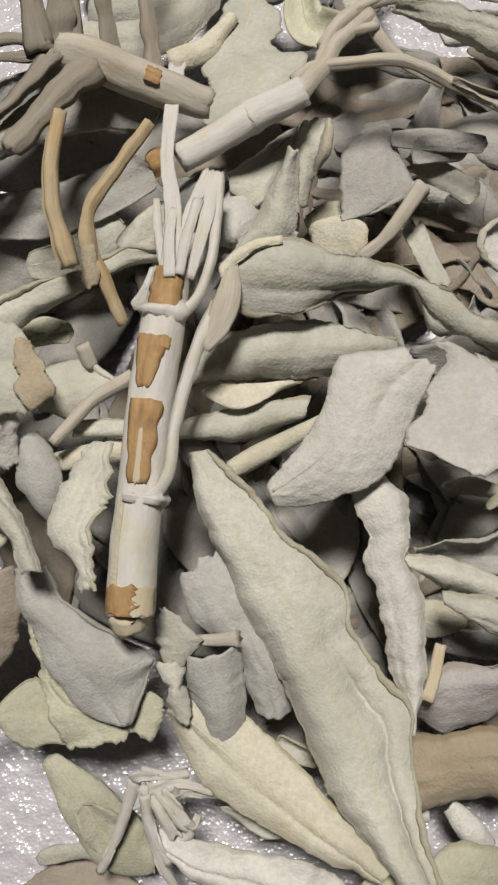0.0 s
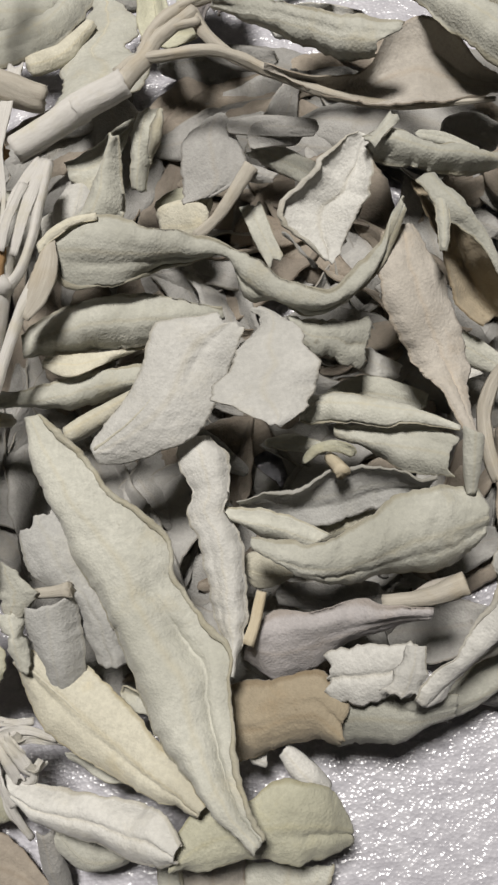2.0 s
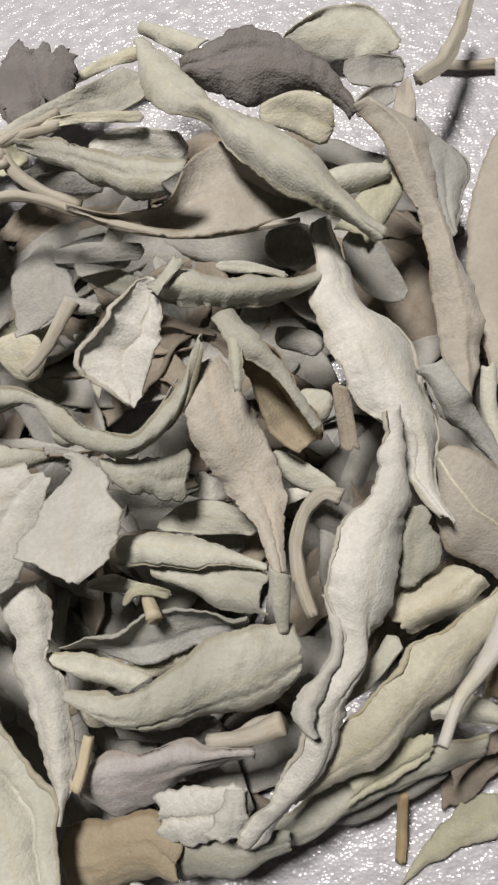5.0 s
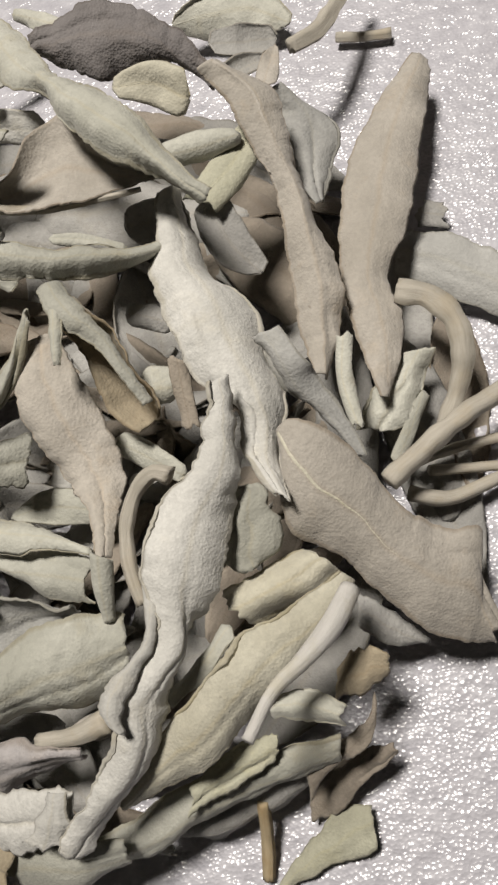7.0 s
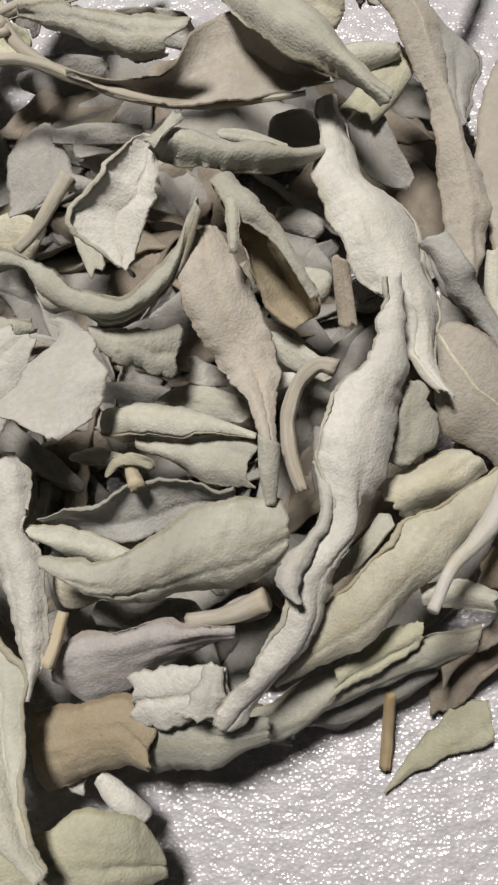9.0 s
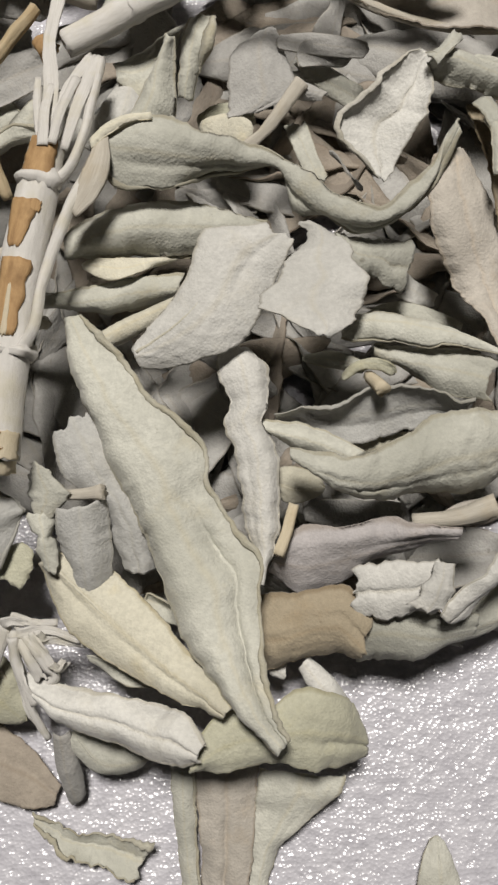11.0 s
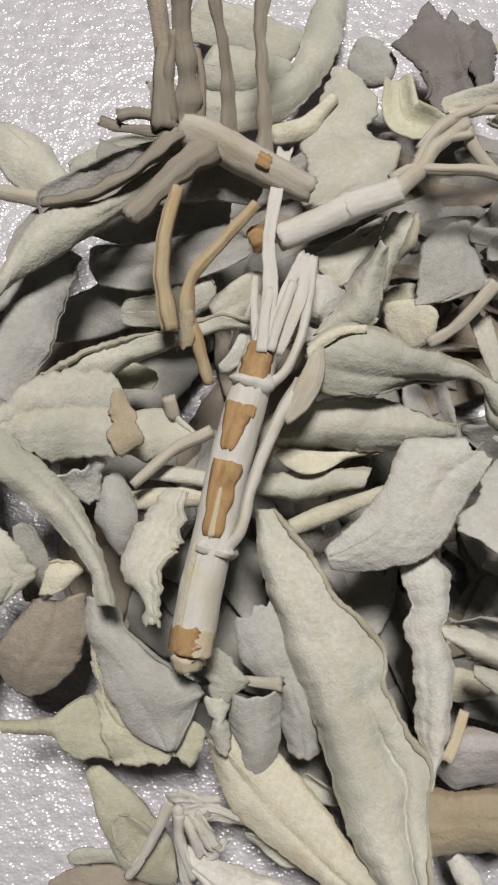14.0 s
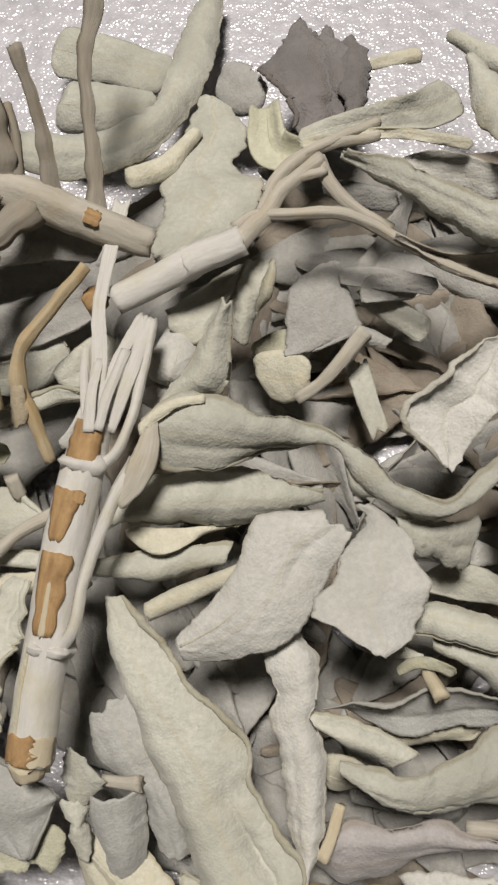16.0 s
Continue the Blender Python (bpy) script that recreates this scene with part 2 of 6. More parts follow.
def blade(name, rows, mat, curl=(-30, -30), ends="rr", wave=0.9, jag=0.05, thick=0.3, crumple=0.5, parent=None, fold=0.0, keel=None, rims=None, tear=1.0):
    """A dried leaf blade. rows: x, y, z of the middle, the width across and the roll in degrees, in millimetres from one end to the other.
    curl: degrees through which the cross-section bends at the two ends (minus: edges down; past 180: a tube of that width).
    ends: r rounded, t torn, p plain at each end. fold: a crease beside the midrib."""
    SEED[0] += 1
    seed = SEED[0]
    length = sum(math.dist(a[:3], b[:3]) for a, b in zip(rows, rows[1:]))
    n = int(min(84, max(18, length * 1.4)))
    m = 23 if max(r[3] for r in rows) > 5 else 15
    line, s = spline(rows, n)
    ahead, side, up = frames(line[:, :3])
    roll = np.radians(line[:, 4])[:, None]
    across = side * np.cos(roll) + up * np.sin(roll)
    out = np.cross(across, ahead)
    width = np.maximum(line[:, 3], 0.3)
    ends = "".join("p" if e == "r" and abs(c) > 110 and w > 2.5 else e for e, c, w in zip(ends, curl, (width[0], width[-1])))
    for flip, end in ((False, ends[0]), (True, ends[1])):
        d = (s[-1] - s) if flip else s
        if end == "r":
            r = 0.26 * (width[-1] if flip else width[0]) + 0.2
            k = np.clip(d / r, 0, 1)
            width = width * np.sqrt(np.clip(1 - (1 - k) ** 2, 0.012, 1))
    v = np.linspace(-1, 1, m)
    bend = np.radians(np.linspace(curl[0], curl[1], n) + 34 * wobble(seed, s, 11))
    edge = {-1: 1 + jag * (wobble(seed + 0.3, s, 2.2) + 0.6 * wobble(seed + 0.5, s, 0.9)), 1: 1 + jag * (wobble(seed + 0.6, s, 2.2) + 0.6 * wobble(seed + 0.8, s, 0.9))}
    nick = 0.035 + 0.5 * jag
    for q in edge:
        bite = np.clip(wobble(seed + 1.7 + 0.2 * q, s, 3.1) - 0.25, 0, 1)
        edge[q] = edge[q] - nick * (2.2 * bite + 0.35 * wobble(seed + 2.1 + 0.2 * q, s, 0.7))
    dice = random.Random(seed * 17 + 3)
    rims = rims or [dice.choice((-1, -1, 1)) * dice.uniform(0.6, 2.9) for _ in (0, 1)]
    if max(r[3] for r in rows) < 6:
        rims = [0.5 * r for r in rims]
    keel = dice.uniform(-0.3, 0.4) if keel is None else keel
    slant = [dice.uniform(-0.45, 0.45) for _ in (0, 1)]
    rolled = max(abs(c) for c in curl) > 149
    if not rolled:
        bend = np.clip(bend, -2.5, 2.5)
    grid = np.empty((n, m, 3))
    rip = [np.array([noise.noise((x * 1.7, seed * 3.3 + q, 0.2)) + 0.3 * noise.noise((x * 4.6, seed * 1.9 + q, 0.8)) for x in v]) for q in (0, 5)]
    for i in range(n):
        a = abs(bend[i])
        half = width[i] / 2
        if rolled:
            r = half
            th = v * a / 2
            shrink = 1 - 0.13 * np.abs(v) ** 2
            x = r * np.sin(th) * shrink
            y = r * np.cos(th) * shrink * (-1 if bend[i] > 0 else 1)
        else:
            # turn of the section from the midrib outward: even bend, a keel at the rib, and rolled margins
            rim = np.clip((np.abs(v) - 0.62) / 0.38, 0, 1) ** 1.4
            roll_l = rims[0] * (0.55 + 0.9 * noise.noise((s[i] / 9.0, seed, 21)))
            roll_r = rims[1] * (0.55 + 0.9 * noise.noise((s[i] / 9.0, seed, 33)))
            turn = bend[i] / 2 * v + keel * np.tanh(v * 9) + np.where(v < 0, -roll_l, roll_r) * rim
            x = np.concatenate([[0], np.cumsum((np.cos(turn[1:]) + np.cos(turn[:-1])) / 2)])
            y = np.concatenate([[0], np.cumsum((np.sin(turn[1:]) + np.sin(turn[:-1])) / 2)])
            span = max(x.max() - x.min(), 0.35 * (m - 1))
            x, y = (x - (x.max() + x.min()) / 2) * 2 * half / span, (y - (y[0] + y[-1]) / 2) * 2 * half / span
        x = x * np.where(v < 0, edge[-1][i], edge[1][i])
        lift = 1.7 * wave * np.abs(v) ** 2.2 * np.where(v < 0, noise.noise((s[i] / 5.5, seed, 0)), noise.noise((s[i] / 5.5, seed, 9)))
        y = y + lift - fold * np.exp(-(((v - 0.3) / 0.3) ** 2)) * half * 0.25 * min(1.0, max(0.0, 3 * s[i] / s[-1] - 0.6))
        grid[i] = line[i, :3] + across[i] * x[:, None] + out[i] * y[:, None]
        fade = [max(0.0, 1 - s[i] / 3.0), max(0.0, 1 - (s[-1] - s[i]) / 3.0)]
        for q in (0, 1):
            if fade[q] > 0 and width[i] > 1.5:
                amount = {"t": 1.0, "r": 0.5, "p": 0.35}[ends[q]] * min(2.6, 0.4 * width[i]) * tear
                grid[i] += ahead[i] * (fade[q] * (rip[q] * amount * (1 if q else -1) + slant[q] * v * width[i] * 0.5))[:, None]
    for i in range(n):
        for j in range(m):
            c = Vector(grid[i, j])
            vein = math.sin((s[i] - 0.45 * width[i] * abs(v[j])) * 1.9 + 2 * noise.noise(c / 6.0)) ** 8 * min(1.0, 4 * abs(v[j]))
            k = 0.22 * vein + 0.8 * noise.noise(c / 8.0 + Vector((seed, 2, 0))) + 0.9 * (0.3 - abs(noise.noise(c / 4.2 + Vector((seed, 0, 0))))) + 0.16 * noise.noise(c / 1.2 + Vector((0, seed, 0)))
            grid[i, j] += out[i] * crumple * k * min(1.0, width[i] / 4)
    ob, normal = shell(name, grid, s, v, thick, mat, parent)
    return ob, grid, normal, s


def leaf(label, mat, rows, rib=0.0, **more):
    """One dried leaf of the heap; rib: a raised midrib as a part of its own."""
    ribbed = rib or (max(r[3] for r in rows) > 6 and abs(more["curl"][0]) < 140 and "buried" not in label)
    root = None
    if ribbed:
        root = new("dried_leaf")
        root.location = [v / 1000 for v in rows[0][:3]]
    ob, grid, normal, s = blade("blade" if ribbed else "dried_leaf", rows, mat, parent=root, **more)
    ob = root or ob
    tagged(ob, label, "leaf", "dried leaves of the heap")
    if ribbed:
        mid = grid.shape[1] // 2
        path = grid[1:-2, mid] + normal[1:-2, mid] * 0.02
        k = np.linspace(0.36, 0.18, len(path)) * (1.0 if rib else 0.55)
        tube("midrib", [(*p, r) for p, r in zip(path[::2], k[::2])], mat, parent=ob, sides=8, ridge=0.05)
    return ob


def tube(name, rows, mat, parent=None, sides=16, ridge=0.22, flat=1.0, rag=0.0, twist=0.0):
    """A stalk through rows of x, y, z and radius, in millimetres, with ridges along it and capped ends."""
    SEED[0] += 1
    seed = SEED[0]
    length = sum(math.dist(a[:3], b[:3]) for a, b in zip(rows, rows[1:]))
    n = int(min(60, max(6, length * 1.2)))
    line, s = spline(rows, n)
    ahead, side, up = frames(line[:, :3])
    th = np.linspace(0, 2 * math.pi, sides + 1)
    shape = np.array([1 + ridge * (1.6 * noise.noise((1.8 * math.cos(t), 1.8 * math.sin(t), seed * 1.7)) + 0.9 * noise.noise((4.5 * math.cos(t), 4.5 * math.sin(t), seed * 2.3))) for t in th])
    verts, uvs = [], []
    for i in range(n):
        r = line[i, 3] * (1 + 0.7 * ridge * noise.noise((s[i] / 3.0, seed, 4.0)))
        sway = 0.6 * ridge * line[i, 3] * (side[i] * noise.noise((s[i] / 4.0, seed, 7.0)) + up[i] * noise.noise((s[i] / 4.0, seed, 12.0)))
        for j, t in enumerate(th):
            a = t + twist * s[i]
            p = line[i, :3] + sway + r * shape[j] * (side[i] * math.cos(a) + up[i] * math.sin(a) * flat)
            if rag and i in (0, n - 1):
                p = p + ahead[i] * rag * noise.noise((2.5 * math.cos(t), 2.5 * math.sin(t), seed + i)) * line[i, 3]
            verts.append(p)
            uvs.append((s[i], j / sides))
    w = sides + 1
    faces = [(i * w + j, i * w + j + 1, (i + 1) * w + j + 1, (i + 1) * w + j) for i in range(n - 1) for j in range(sides)]
    for i in (0, n - 1):
        verts.append(np.mean(verts[i * w : i * w + sides], axis=0))
        uvs.append((s[i], 0.5))
        c = len(verts) - 1
        for j in range(sides):
            f = (c, i * w + j + 1, i * w + j)
            faces.append(f if i == 0 else f[::-1])
    return mesh_object(name, verts, faces, uvs, mat, parent)


def sheet(label, mat, rows, rib=None, ribmat=None, ends="rr", rims=(0, 0), jag=0.2, peak=0.0, crease=None, wrinkle=1.0, vein=0.08, thick=0.26, wave=1.0, tear=1.0):
    """One dried leaf given by its two edges. rows: x, y, z of the left edge, x, y, z of the right edge and the rise of the middle, in millimetres.
    rims: radius to which each edge curls (plus: up and over, minus: under). peak: where the rise lies across, -1 to 1.
    crease: place across, depth, width and, where it does not run the whole length, start of a sharp fold. ends: t torn. rib: 1 a raised midrib, 0 none; broad leaves have a faint one. vein: height of the side veins."""
    SEED[0] += 1
    seed = SEED[0]
    p = np.array(rows, float)
    packed = np.concatenate([(p[:, :3] + p[:, 3:6]) / 2, (p[:, 3:6] - p[:, :3]) / 2, p[:, 6:7]], 1)
    length = np.linalg.norm(np.diff(packed[:, :3], axis=0), axis=1).sum()
    wide = 2 * np.linalg.norm(packed[:, 3:6], axis=1)
    n, m = int(np.clip(length * 2.0, 20, 120)), int(np.clip(wide.max() * 2.2, 13, 41))
    line, s = spline(packed, n)
    ahead = unit(np.gradient(line[:, :3], axis=0))
    half = np.linalg.norm(line[:, 3:6], axis=1)
    across = unit(line[:, 3:6])
    out = unit(np.cross(across, ahead))
    out = out * (1 if out[:, 2].mean() > 0 else -1)
    dice = random.Random(seed * 13 + 5)
    rims = [r if r > 0 else 0.55 * r for r in rims]
    q = [dice.uniform(0, 90) for _ in range(6)]
    inner = np.linspace(-1, 1, m)
    if crease is None and wide.max() > 6:
        crease = (dice.uniform(-0.6, 0.6), dice.uniform(0.3, 1.3), dice.uniform(0.1, 0.22), dice.choice((-0.2, 0.1, 0.3, 0.5)))
    curl = [(0.25 + 0.75 * k / 7) * radians(dice.uniform(190, 260)) for k in range(8)]
    grid = []
    for i in range(n):
        h = half[i]
        ragged = [3.4 * jag * (0.55 * noise.noise((s[i] / 2.6, q[e], 1)) + 0.4 * noise.noise((s[i] / 0.9, q[e], 2)) + 0.8 * min(0.0, noise.noise((s[i] / 4.5, q[e], 3)) + 0.2)) * min(1.0, h / 2) for e in (0, 1)]
        roll = [r * min(1.0, h / 2.5) * max(0.05, 0.45 + 1.5 * noise.noise((s[i] / 8.0, q[e + 2], 5))) for e, r in enumerate(rims)]
        x0, x1 = -h - ragged[0] + abs(roll[0]), h + ragged[1] - abs(roll[1])
        if x1 - x0 < 0.2:
            x0, x1 = (x0 + x1) / 2 - 0.1, (x0 + x1) / 2 + 0.1
        w = np.where(inner < peak, (inner - peak) / (1 + peak), (inner - peak) / (1 - peak))
        rise = line[i, 6] * (1 - np.abs(w) ** 2.3)
        if crease:
            rise = rise - crease[1] * min(1.0, h / 3) * np.clip((s[i] / s[-1] - (crease[3:] or (-0.2,))[0]) * 5, 0, 1) * np.exp(-np.abs(inner - crease[0]) / crease[2]) * (0.75 + 0.5 * noise.noise((s[i] / 6, q[5], 0)))
        for e, way in ((0, -1), (1, 1)):
            rise = rise + 1.9 * wave * noise.noise((s[i] / 6.5, q[e + 2], 8)) * np.clip(way * inner, 0, 1) ** 1.7 * min(1.0, h / 3)
        x = x0 + (inner + 1) / 2 * (x1 - x0)
        grid_x, grid_y = list(x), list(rise)
        for e, way in ((0, -1), (1, 1)):
            if rims[e]:
                r, up = abs(roll[e]), 1 if rims[e] > 0 else -1
                ex, ey = (x[0], rise[0]) if e == 0 else (x[-1], rise[-1])
                add = [(ex + way * r * math.sin(a), ey + up * r * (1 - math.cos(a))) for a in curl]
                if e == 0:
                    grid_x, grid_y = [a[0] for a in add[::-1]] + grid_x, [a[1] for a in add[::-1]] + grid_y
                else:
                    grid_x, grid_y = grid_x + [a[0] for a in add], grid_y + [a[1] for a in add]
        grid.append(line[i, :3] + across[i] * np.array(grid_x)[:, None] + out[i] * np.array(grid_y)[:, None])
    grid = np.array(grid)
    left, right = 8 * bool(rims[0]), 8 * bool(rims[1])
    v = np.concatenate([np.full(left, -1.0), inner, np.full(right, 1.0)])
    for e, end in ((0, ends[0]), (1, ends[1])):
        d = s if e == 0 else s[-1] - s
        k = half[0] if e == 0 else half[-1]
        amount = {"t": 1.0, "p": 0.4, "r": 0.3}[end] * min(1.5, 0.4 * k + 0.2) * tear
        rip = np.array([noise.noise((x * k / 2.2, q[4], e)) + 0.5 * noise.noise((x * k / 0.8, q[4], e + 4)) for x in v])
        fade = np.clip(1 - d / 2.5, 0, 1)[:, None, None]
        grid += ahead[:, None] * fade * (rip * amount * (1 if e else -1))[None, :, None]
    for i in range(n):
        full = min(1.0, half[i] / 2.5)
        for j in range(len(v)):
            c = Vector(grid[i, j])
            k = 0.4 * noise.noise(c / 8.0 + Vector((seed, 2, 0))) + 0.22 * (0.25 - abs(noise.noise(c / 3.6 + Vector((seed, 0, 0))))) + 0.04 * noise.noise(c / 1.3 + Vector((0, seed, 0)))
            along = noise.noise((s[i] / 11.0 + seed, v[j] * half[i] / 1.9, q[0])) + 0.5 * noise.noise((s[i] / 5.0, v[j] * half[i] / 0.9, q[1]))
            k += 0.2 * (0.22 - abs(along))
            ridge = 1 - abs(math.sin((s[i] - 0.8 * half[i] * abs(v[j] - peak)) * 1.1 + 2.4 * noise.noise(c / 7.0)))
            grid[i, j] += out[i] * full * (wrinkle * k + vein * ridge**5 * min(1.0, 4 * abs(v[j] - peak)))
    root = None
    if rib or (rib is None and wide.max() > 7.5):
        root = new("dried_leaf")
        root.location = [a / 1000 for a in grid[0, 0]]
    ob, normal = shell("blade" if root else "dried_leaf", grid, s, v, thick, mat, root)
    tagged(root or ob, label, "leaf", "dried leaves of the heap")
    if root:
        mid = left + int(round((peak + 1) / 2 * (m - 1)))
        normal = normal * (1 if (normal * out[:, None]).sum() > 0 else -1)
        path = grid[1:-2, mid] - normal[1:-2, mid] * 0.12
        girth = np.linspace(0.36, 0.14, len(path)) * (1.0 if rib else 0.72)
        tube("midrib", [(*a, r) for a, r in zip(path[::2], girth[::2])], ribmat or mat, parent=root, sides=8, ridge=0.08)
    return root or ob


def stalk(label, mat, rows, name="dried_stalk", category="stalk", **more):
    return tagged(tube(name, rows, mat, **more), label, category, "loose stalks in the heap")


def patch(name, rows, mat, parent, s0, s1, t0, t1, rise=0.08, ragged=0.25, taper=0.0):
    """A piece of skin laid on the outside of a stalk, between two stretches of its length (0 to 1) and of its girth (degrees)."""
    SEED[0] += 1
    line, s = spline(rows, 60)
    ahead, side, up = frames(line[:, :3])
    a, b = int(s0 * 59), int(s1 * 59)
    n, m = 14, 9
    verts, uvs = [], []
    for lift in (rise, -0.6):
        for i in range(n):
            for j in range(m):
                u, v = i / (n - 1), j / (m - 1)
                k = a + (b - a) * u + ragged * 3 * noise.noise((v * 4, SEED[0], u))
                k = min(max(k, 0), 58.99)
                i0 = int(k)
                f = k - i0
                p, r = line[i0, :3] * (1 - f) + line[i0 + 1, :3] * f, line[i0, 3] * (1 - f) + line[i0 + 1, 3] * f
                squeeze = 1 - taper * (u if taper > 0 else u - 1) ** 1.0 - 0.1 * abs(2 * u - 1) ** 4
                t = math.radians((t0 + t1) / 2 + (v - 0.5) * (t1 - t0) * squeeze * (1 + ragged * noise.noise((u * 5, v * 2, SEED[0]))))
                verts.append(p + (r + lift) * (side[i0] * math.cos(t) + up[i0] * math.sin(t)))
                uvs.append((k, v * 0.25))
    k = n * m
    faces = []
    for i in range(n - 1):
        for j in range(m - 1):
            q = i * m + j
            faces += [(q, q + m, q + m + 1, q + 1), (k + q, k + q + 1, k + q + m + 1, k + q + m)]
    rim = [i * m for i in range(n)] + [(n - 1) * m + j for j in range(1, m)] + [i * m + m - 1 for i in range(n - 2, -1, -1)] + [j for j in range(m - 2, 0, -1)]
    for p, q in zip(rim, rim[1:] + rim[:1]):
        faces.append((p, k + p, k + q, q))
    return mesh_object(name, verts, faces, uvs, mat, parent)


# ---- the support ----
def foam_sheet():
    """A broad white foam sheet with a softly uneven top."""
    xs = np.concatenate([np.linspace(-900, -170, 12), np.linspace(-150, 230, 96), np.linspace(250, 1000, 12)])
    ys = np.concatenate([np.linspace(-900, -170, 12), np.linspace(-150, 260, 104), np.linspace(280, 1000, 12)])
    verts = [(x, y, 0.35 * noise.noise((x / 9, y / 7, 0)) + 0.2 * noise.noise((x / 4, y / 3, 3)) - 0.3) for y in ys for x in xs]
    w, h = len(xs), len(ys)
    faces = [(j * w + i, j * w + i + 1, (j + 1) * w + i + 1, (j + 1) * w + i) for j in range(h - 1) for i in range(w - 1)]
    rim = [i for i in range(w)] + [j * w + w - 1 for j in range(1, h)] + [(h - 1) * w + i for i in range(w - 2, -1, -1)] + [j * w for j in range(h - 2, 0, -1)]
    base = len(verts)
    verts += [(verts[i][0], verts[i][1], -12.0) for i in rim]
    for a in range(len(rim)):
        b = (a + 1) % len(rim)
        faces.append((rim[b], rim[a], base + a, base + b))
    faces.append([base + a for a in range(len(rim) - 1, -1, -1)])
    ob = mesh_object("foam_sheet", verts, faces, None, FOAM, origin=(0, 0, 0))
    return tagged(ob, "white sparkling packing foam sheet under the leaves", "foam sheet", kind="structure")


foam_sheet()


# middle of the heap
sheet("long grey-green dried leaf with a rolled wavy edge", SAGE, [(-4.9, 28.8, 31, -1.7, 29, 32, 0.8), (-4.4, 22.5, 29.9, 3.2, 23.5, 31.6, 2.1), (-2.1, 14.5, 28.1, 8.2, 15.9, 30.6, 3.3), (0.7, 7.3, 26.2, 13, 11.8, 29.2, 3.7), (3.5, 0.1, 25.1, 16.5, 7.1, 28.1, 3.9), (5.7, -4.8, 24, 17.2, 0.6, 27, 4), (7.8, -10.6, 23.6, 20.3, -5.2, 26.4, 4), (9.9, -17.5, 23.8, 23.8, -9.8, 26.3, 3.8), (12, -22.9, 24.4, 23.4, -17.9, 26.5, 3.4), (15.8, -28.4, 25.5, 23.7, -26.6, 27.2, 2.8), (19.5, -33.2, 26.5, 24.7, -32.4, 27.8, 1.8), (24.2, -38.7, 27, 26.4, -36.6, 28, 0.8)], rims=(-1.0, 0.55), crease=(0.4, 3.6, 0.2, 0.38), peak=-0.35, wave=0.6)
sheet("white rolled dried leaf with a creased waist", PALE, [(18.8, 22.4, 28, 24.1, 22.8, 28, 2), (18.9, 19, 28.9, 26.5, 19.8, 28.9, 2.5), (20.3, 14, 28.2, 26.2, 13.9, 28.2, 2.1), (19.5, 10.7, 28, 25.6, 10.4, 28, 1.5), (20.8, 6.6, 27.5, 27.1, 6.6, 27.5, 1.9), (21.4, 1.2, 26.2, 27.4, 0.5, 26.2, 2.5), (22, -5, 25, 26.6, -6.4, 25, 2.2), (23.1, -9.6, 25.1, 25.2, -10.3, 25.1, 1.3), (23.4, -14.1, 26, 23.9, -14.2, 26, 0.3)], ends='tp', rims=(-0.5, -0.5), jag=0.3, crease=(-0.5, 0.7, 0.12, 0.3), peak=0.2)
sheet("pale dried leaf with a raised midrib and veins", PALE, [(6.1, 22.4, 33.5, 7.1, 19.4, 32.5, 1), (8.5, 24.9, 34.3, 11.5, 19, 32.9, 1.3), (11.3, 27.4, 35.1, 16.8, 19.9, 33.3, 1.6), (15.1, 32.5, 36.1, 22.6, 21.8, 34.1, 1.6), (17, 37.5, 36.8, 26.2, 26.2, 34.8, 1.4), (19.4, 40, 37.2, 28.7, 31.4, 35.5, 1.1), (23.7, 40.2, 37.1, 30.4, 34.5, 36.2, 0.8), (27.8, 40.6, 36.8, 31.6, 36.7, 36.8, 0.6)], rims=(-0.5, 0), rib=1, ribmat=CREAM, peak=-0.35, ends='rt', wrinkle=0.7, vein=0.26)
sheet("flat pale torn piece of dried leaf", PALE, [(33.2, 41.4, 34, 36.7, 40.7, 34, 0.4), (34.1, 38.6, 34.8, 38.9, 38.1, 34.8, 0.5), (31.1, 35.5, 35.5, 40.3, 35.4, 35.5, 0.6), (29.7, 32.7, 36.8, 40.5, 32.8, 36.8, 0.6), (28.3, 29.6, 38, 42.9, 29, 38, 0.7), (24.9, 25.1, 38.5, 41.5, 25.9, 38.5, 0.8), (29.2, 23.3, 39, 39.6, 23.2, 39, 0.7), (32.1, 21.2, 39.8, 38.1, 21.5, 39.8, 0.6), (34.4, 19.7, 40.5, 35.5, 19.4, 40.5, 0.5)], ends='tt', jag=0.5, rib=0, wrinkle=0.6)
sheet("short grey-green leaf piece with a torn end", SAGE, [(38.6, 39.6, 33.5, 39.8, 35.5, 31.5, 1), (42.6, 39.2, 32, 42.7, 34, 30, 1.4), (47.1, 39, 30, 46.1, 32.7, 28, 1.5), (51.4, 40.2, 27, 49.4, 31.7, 25, 1.4)], ends='rt', jag=0.45, rib=0)
leaf("small crumpled pale leaf scrap", PALE, [(51.1, 36, 19.5, 4.8, -0.6), (54, 34.8, 17.5, 3.9, -11.3), (57, 34.1, 15.5, 3, -30.5)], curl=(-72, -72), ends='tt')
leaf("pale leaf lying under the torn pieces", SAGE, [(43.1, 29.9, 18, 1.3, 5.2), (48.8, 30.8, 17, 5.6, -20.4), (54.9, 29.5, 17, 5.5, -21.3), (60.7, 27.1, 17, 3.9, -30.6)], curl=(-48, -48))
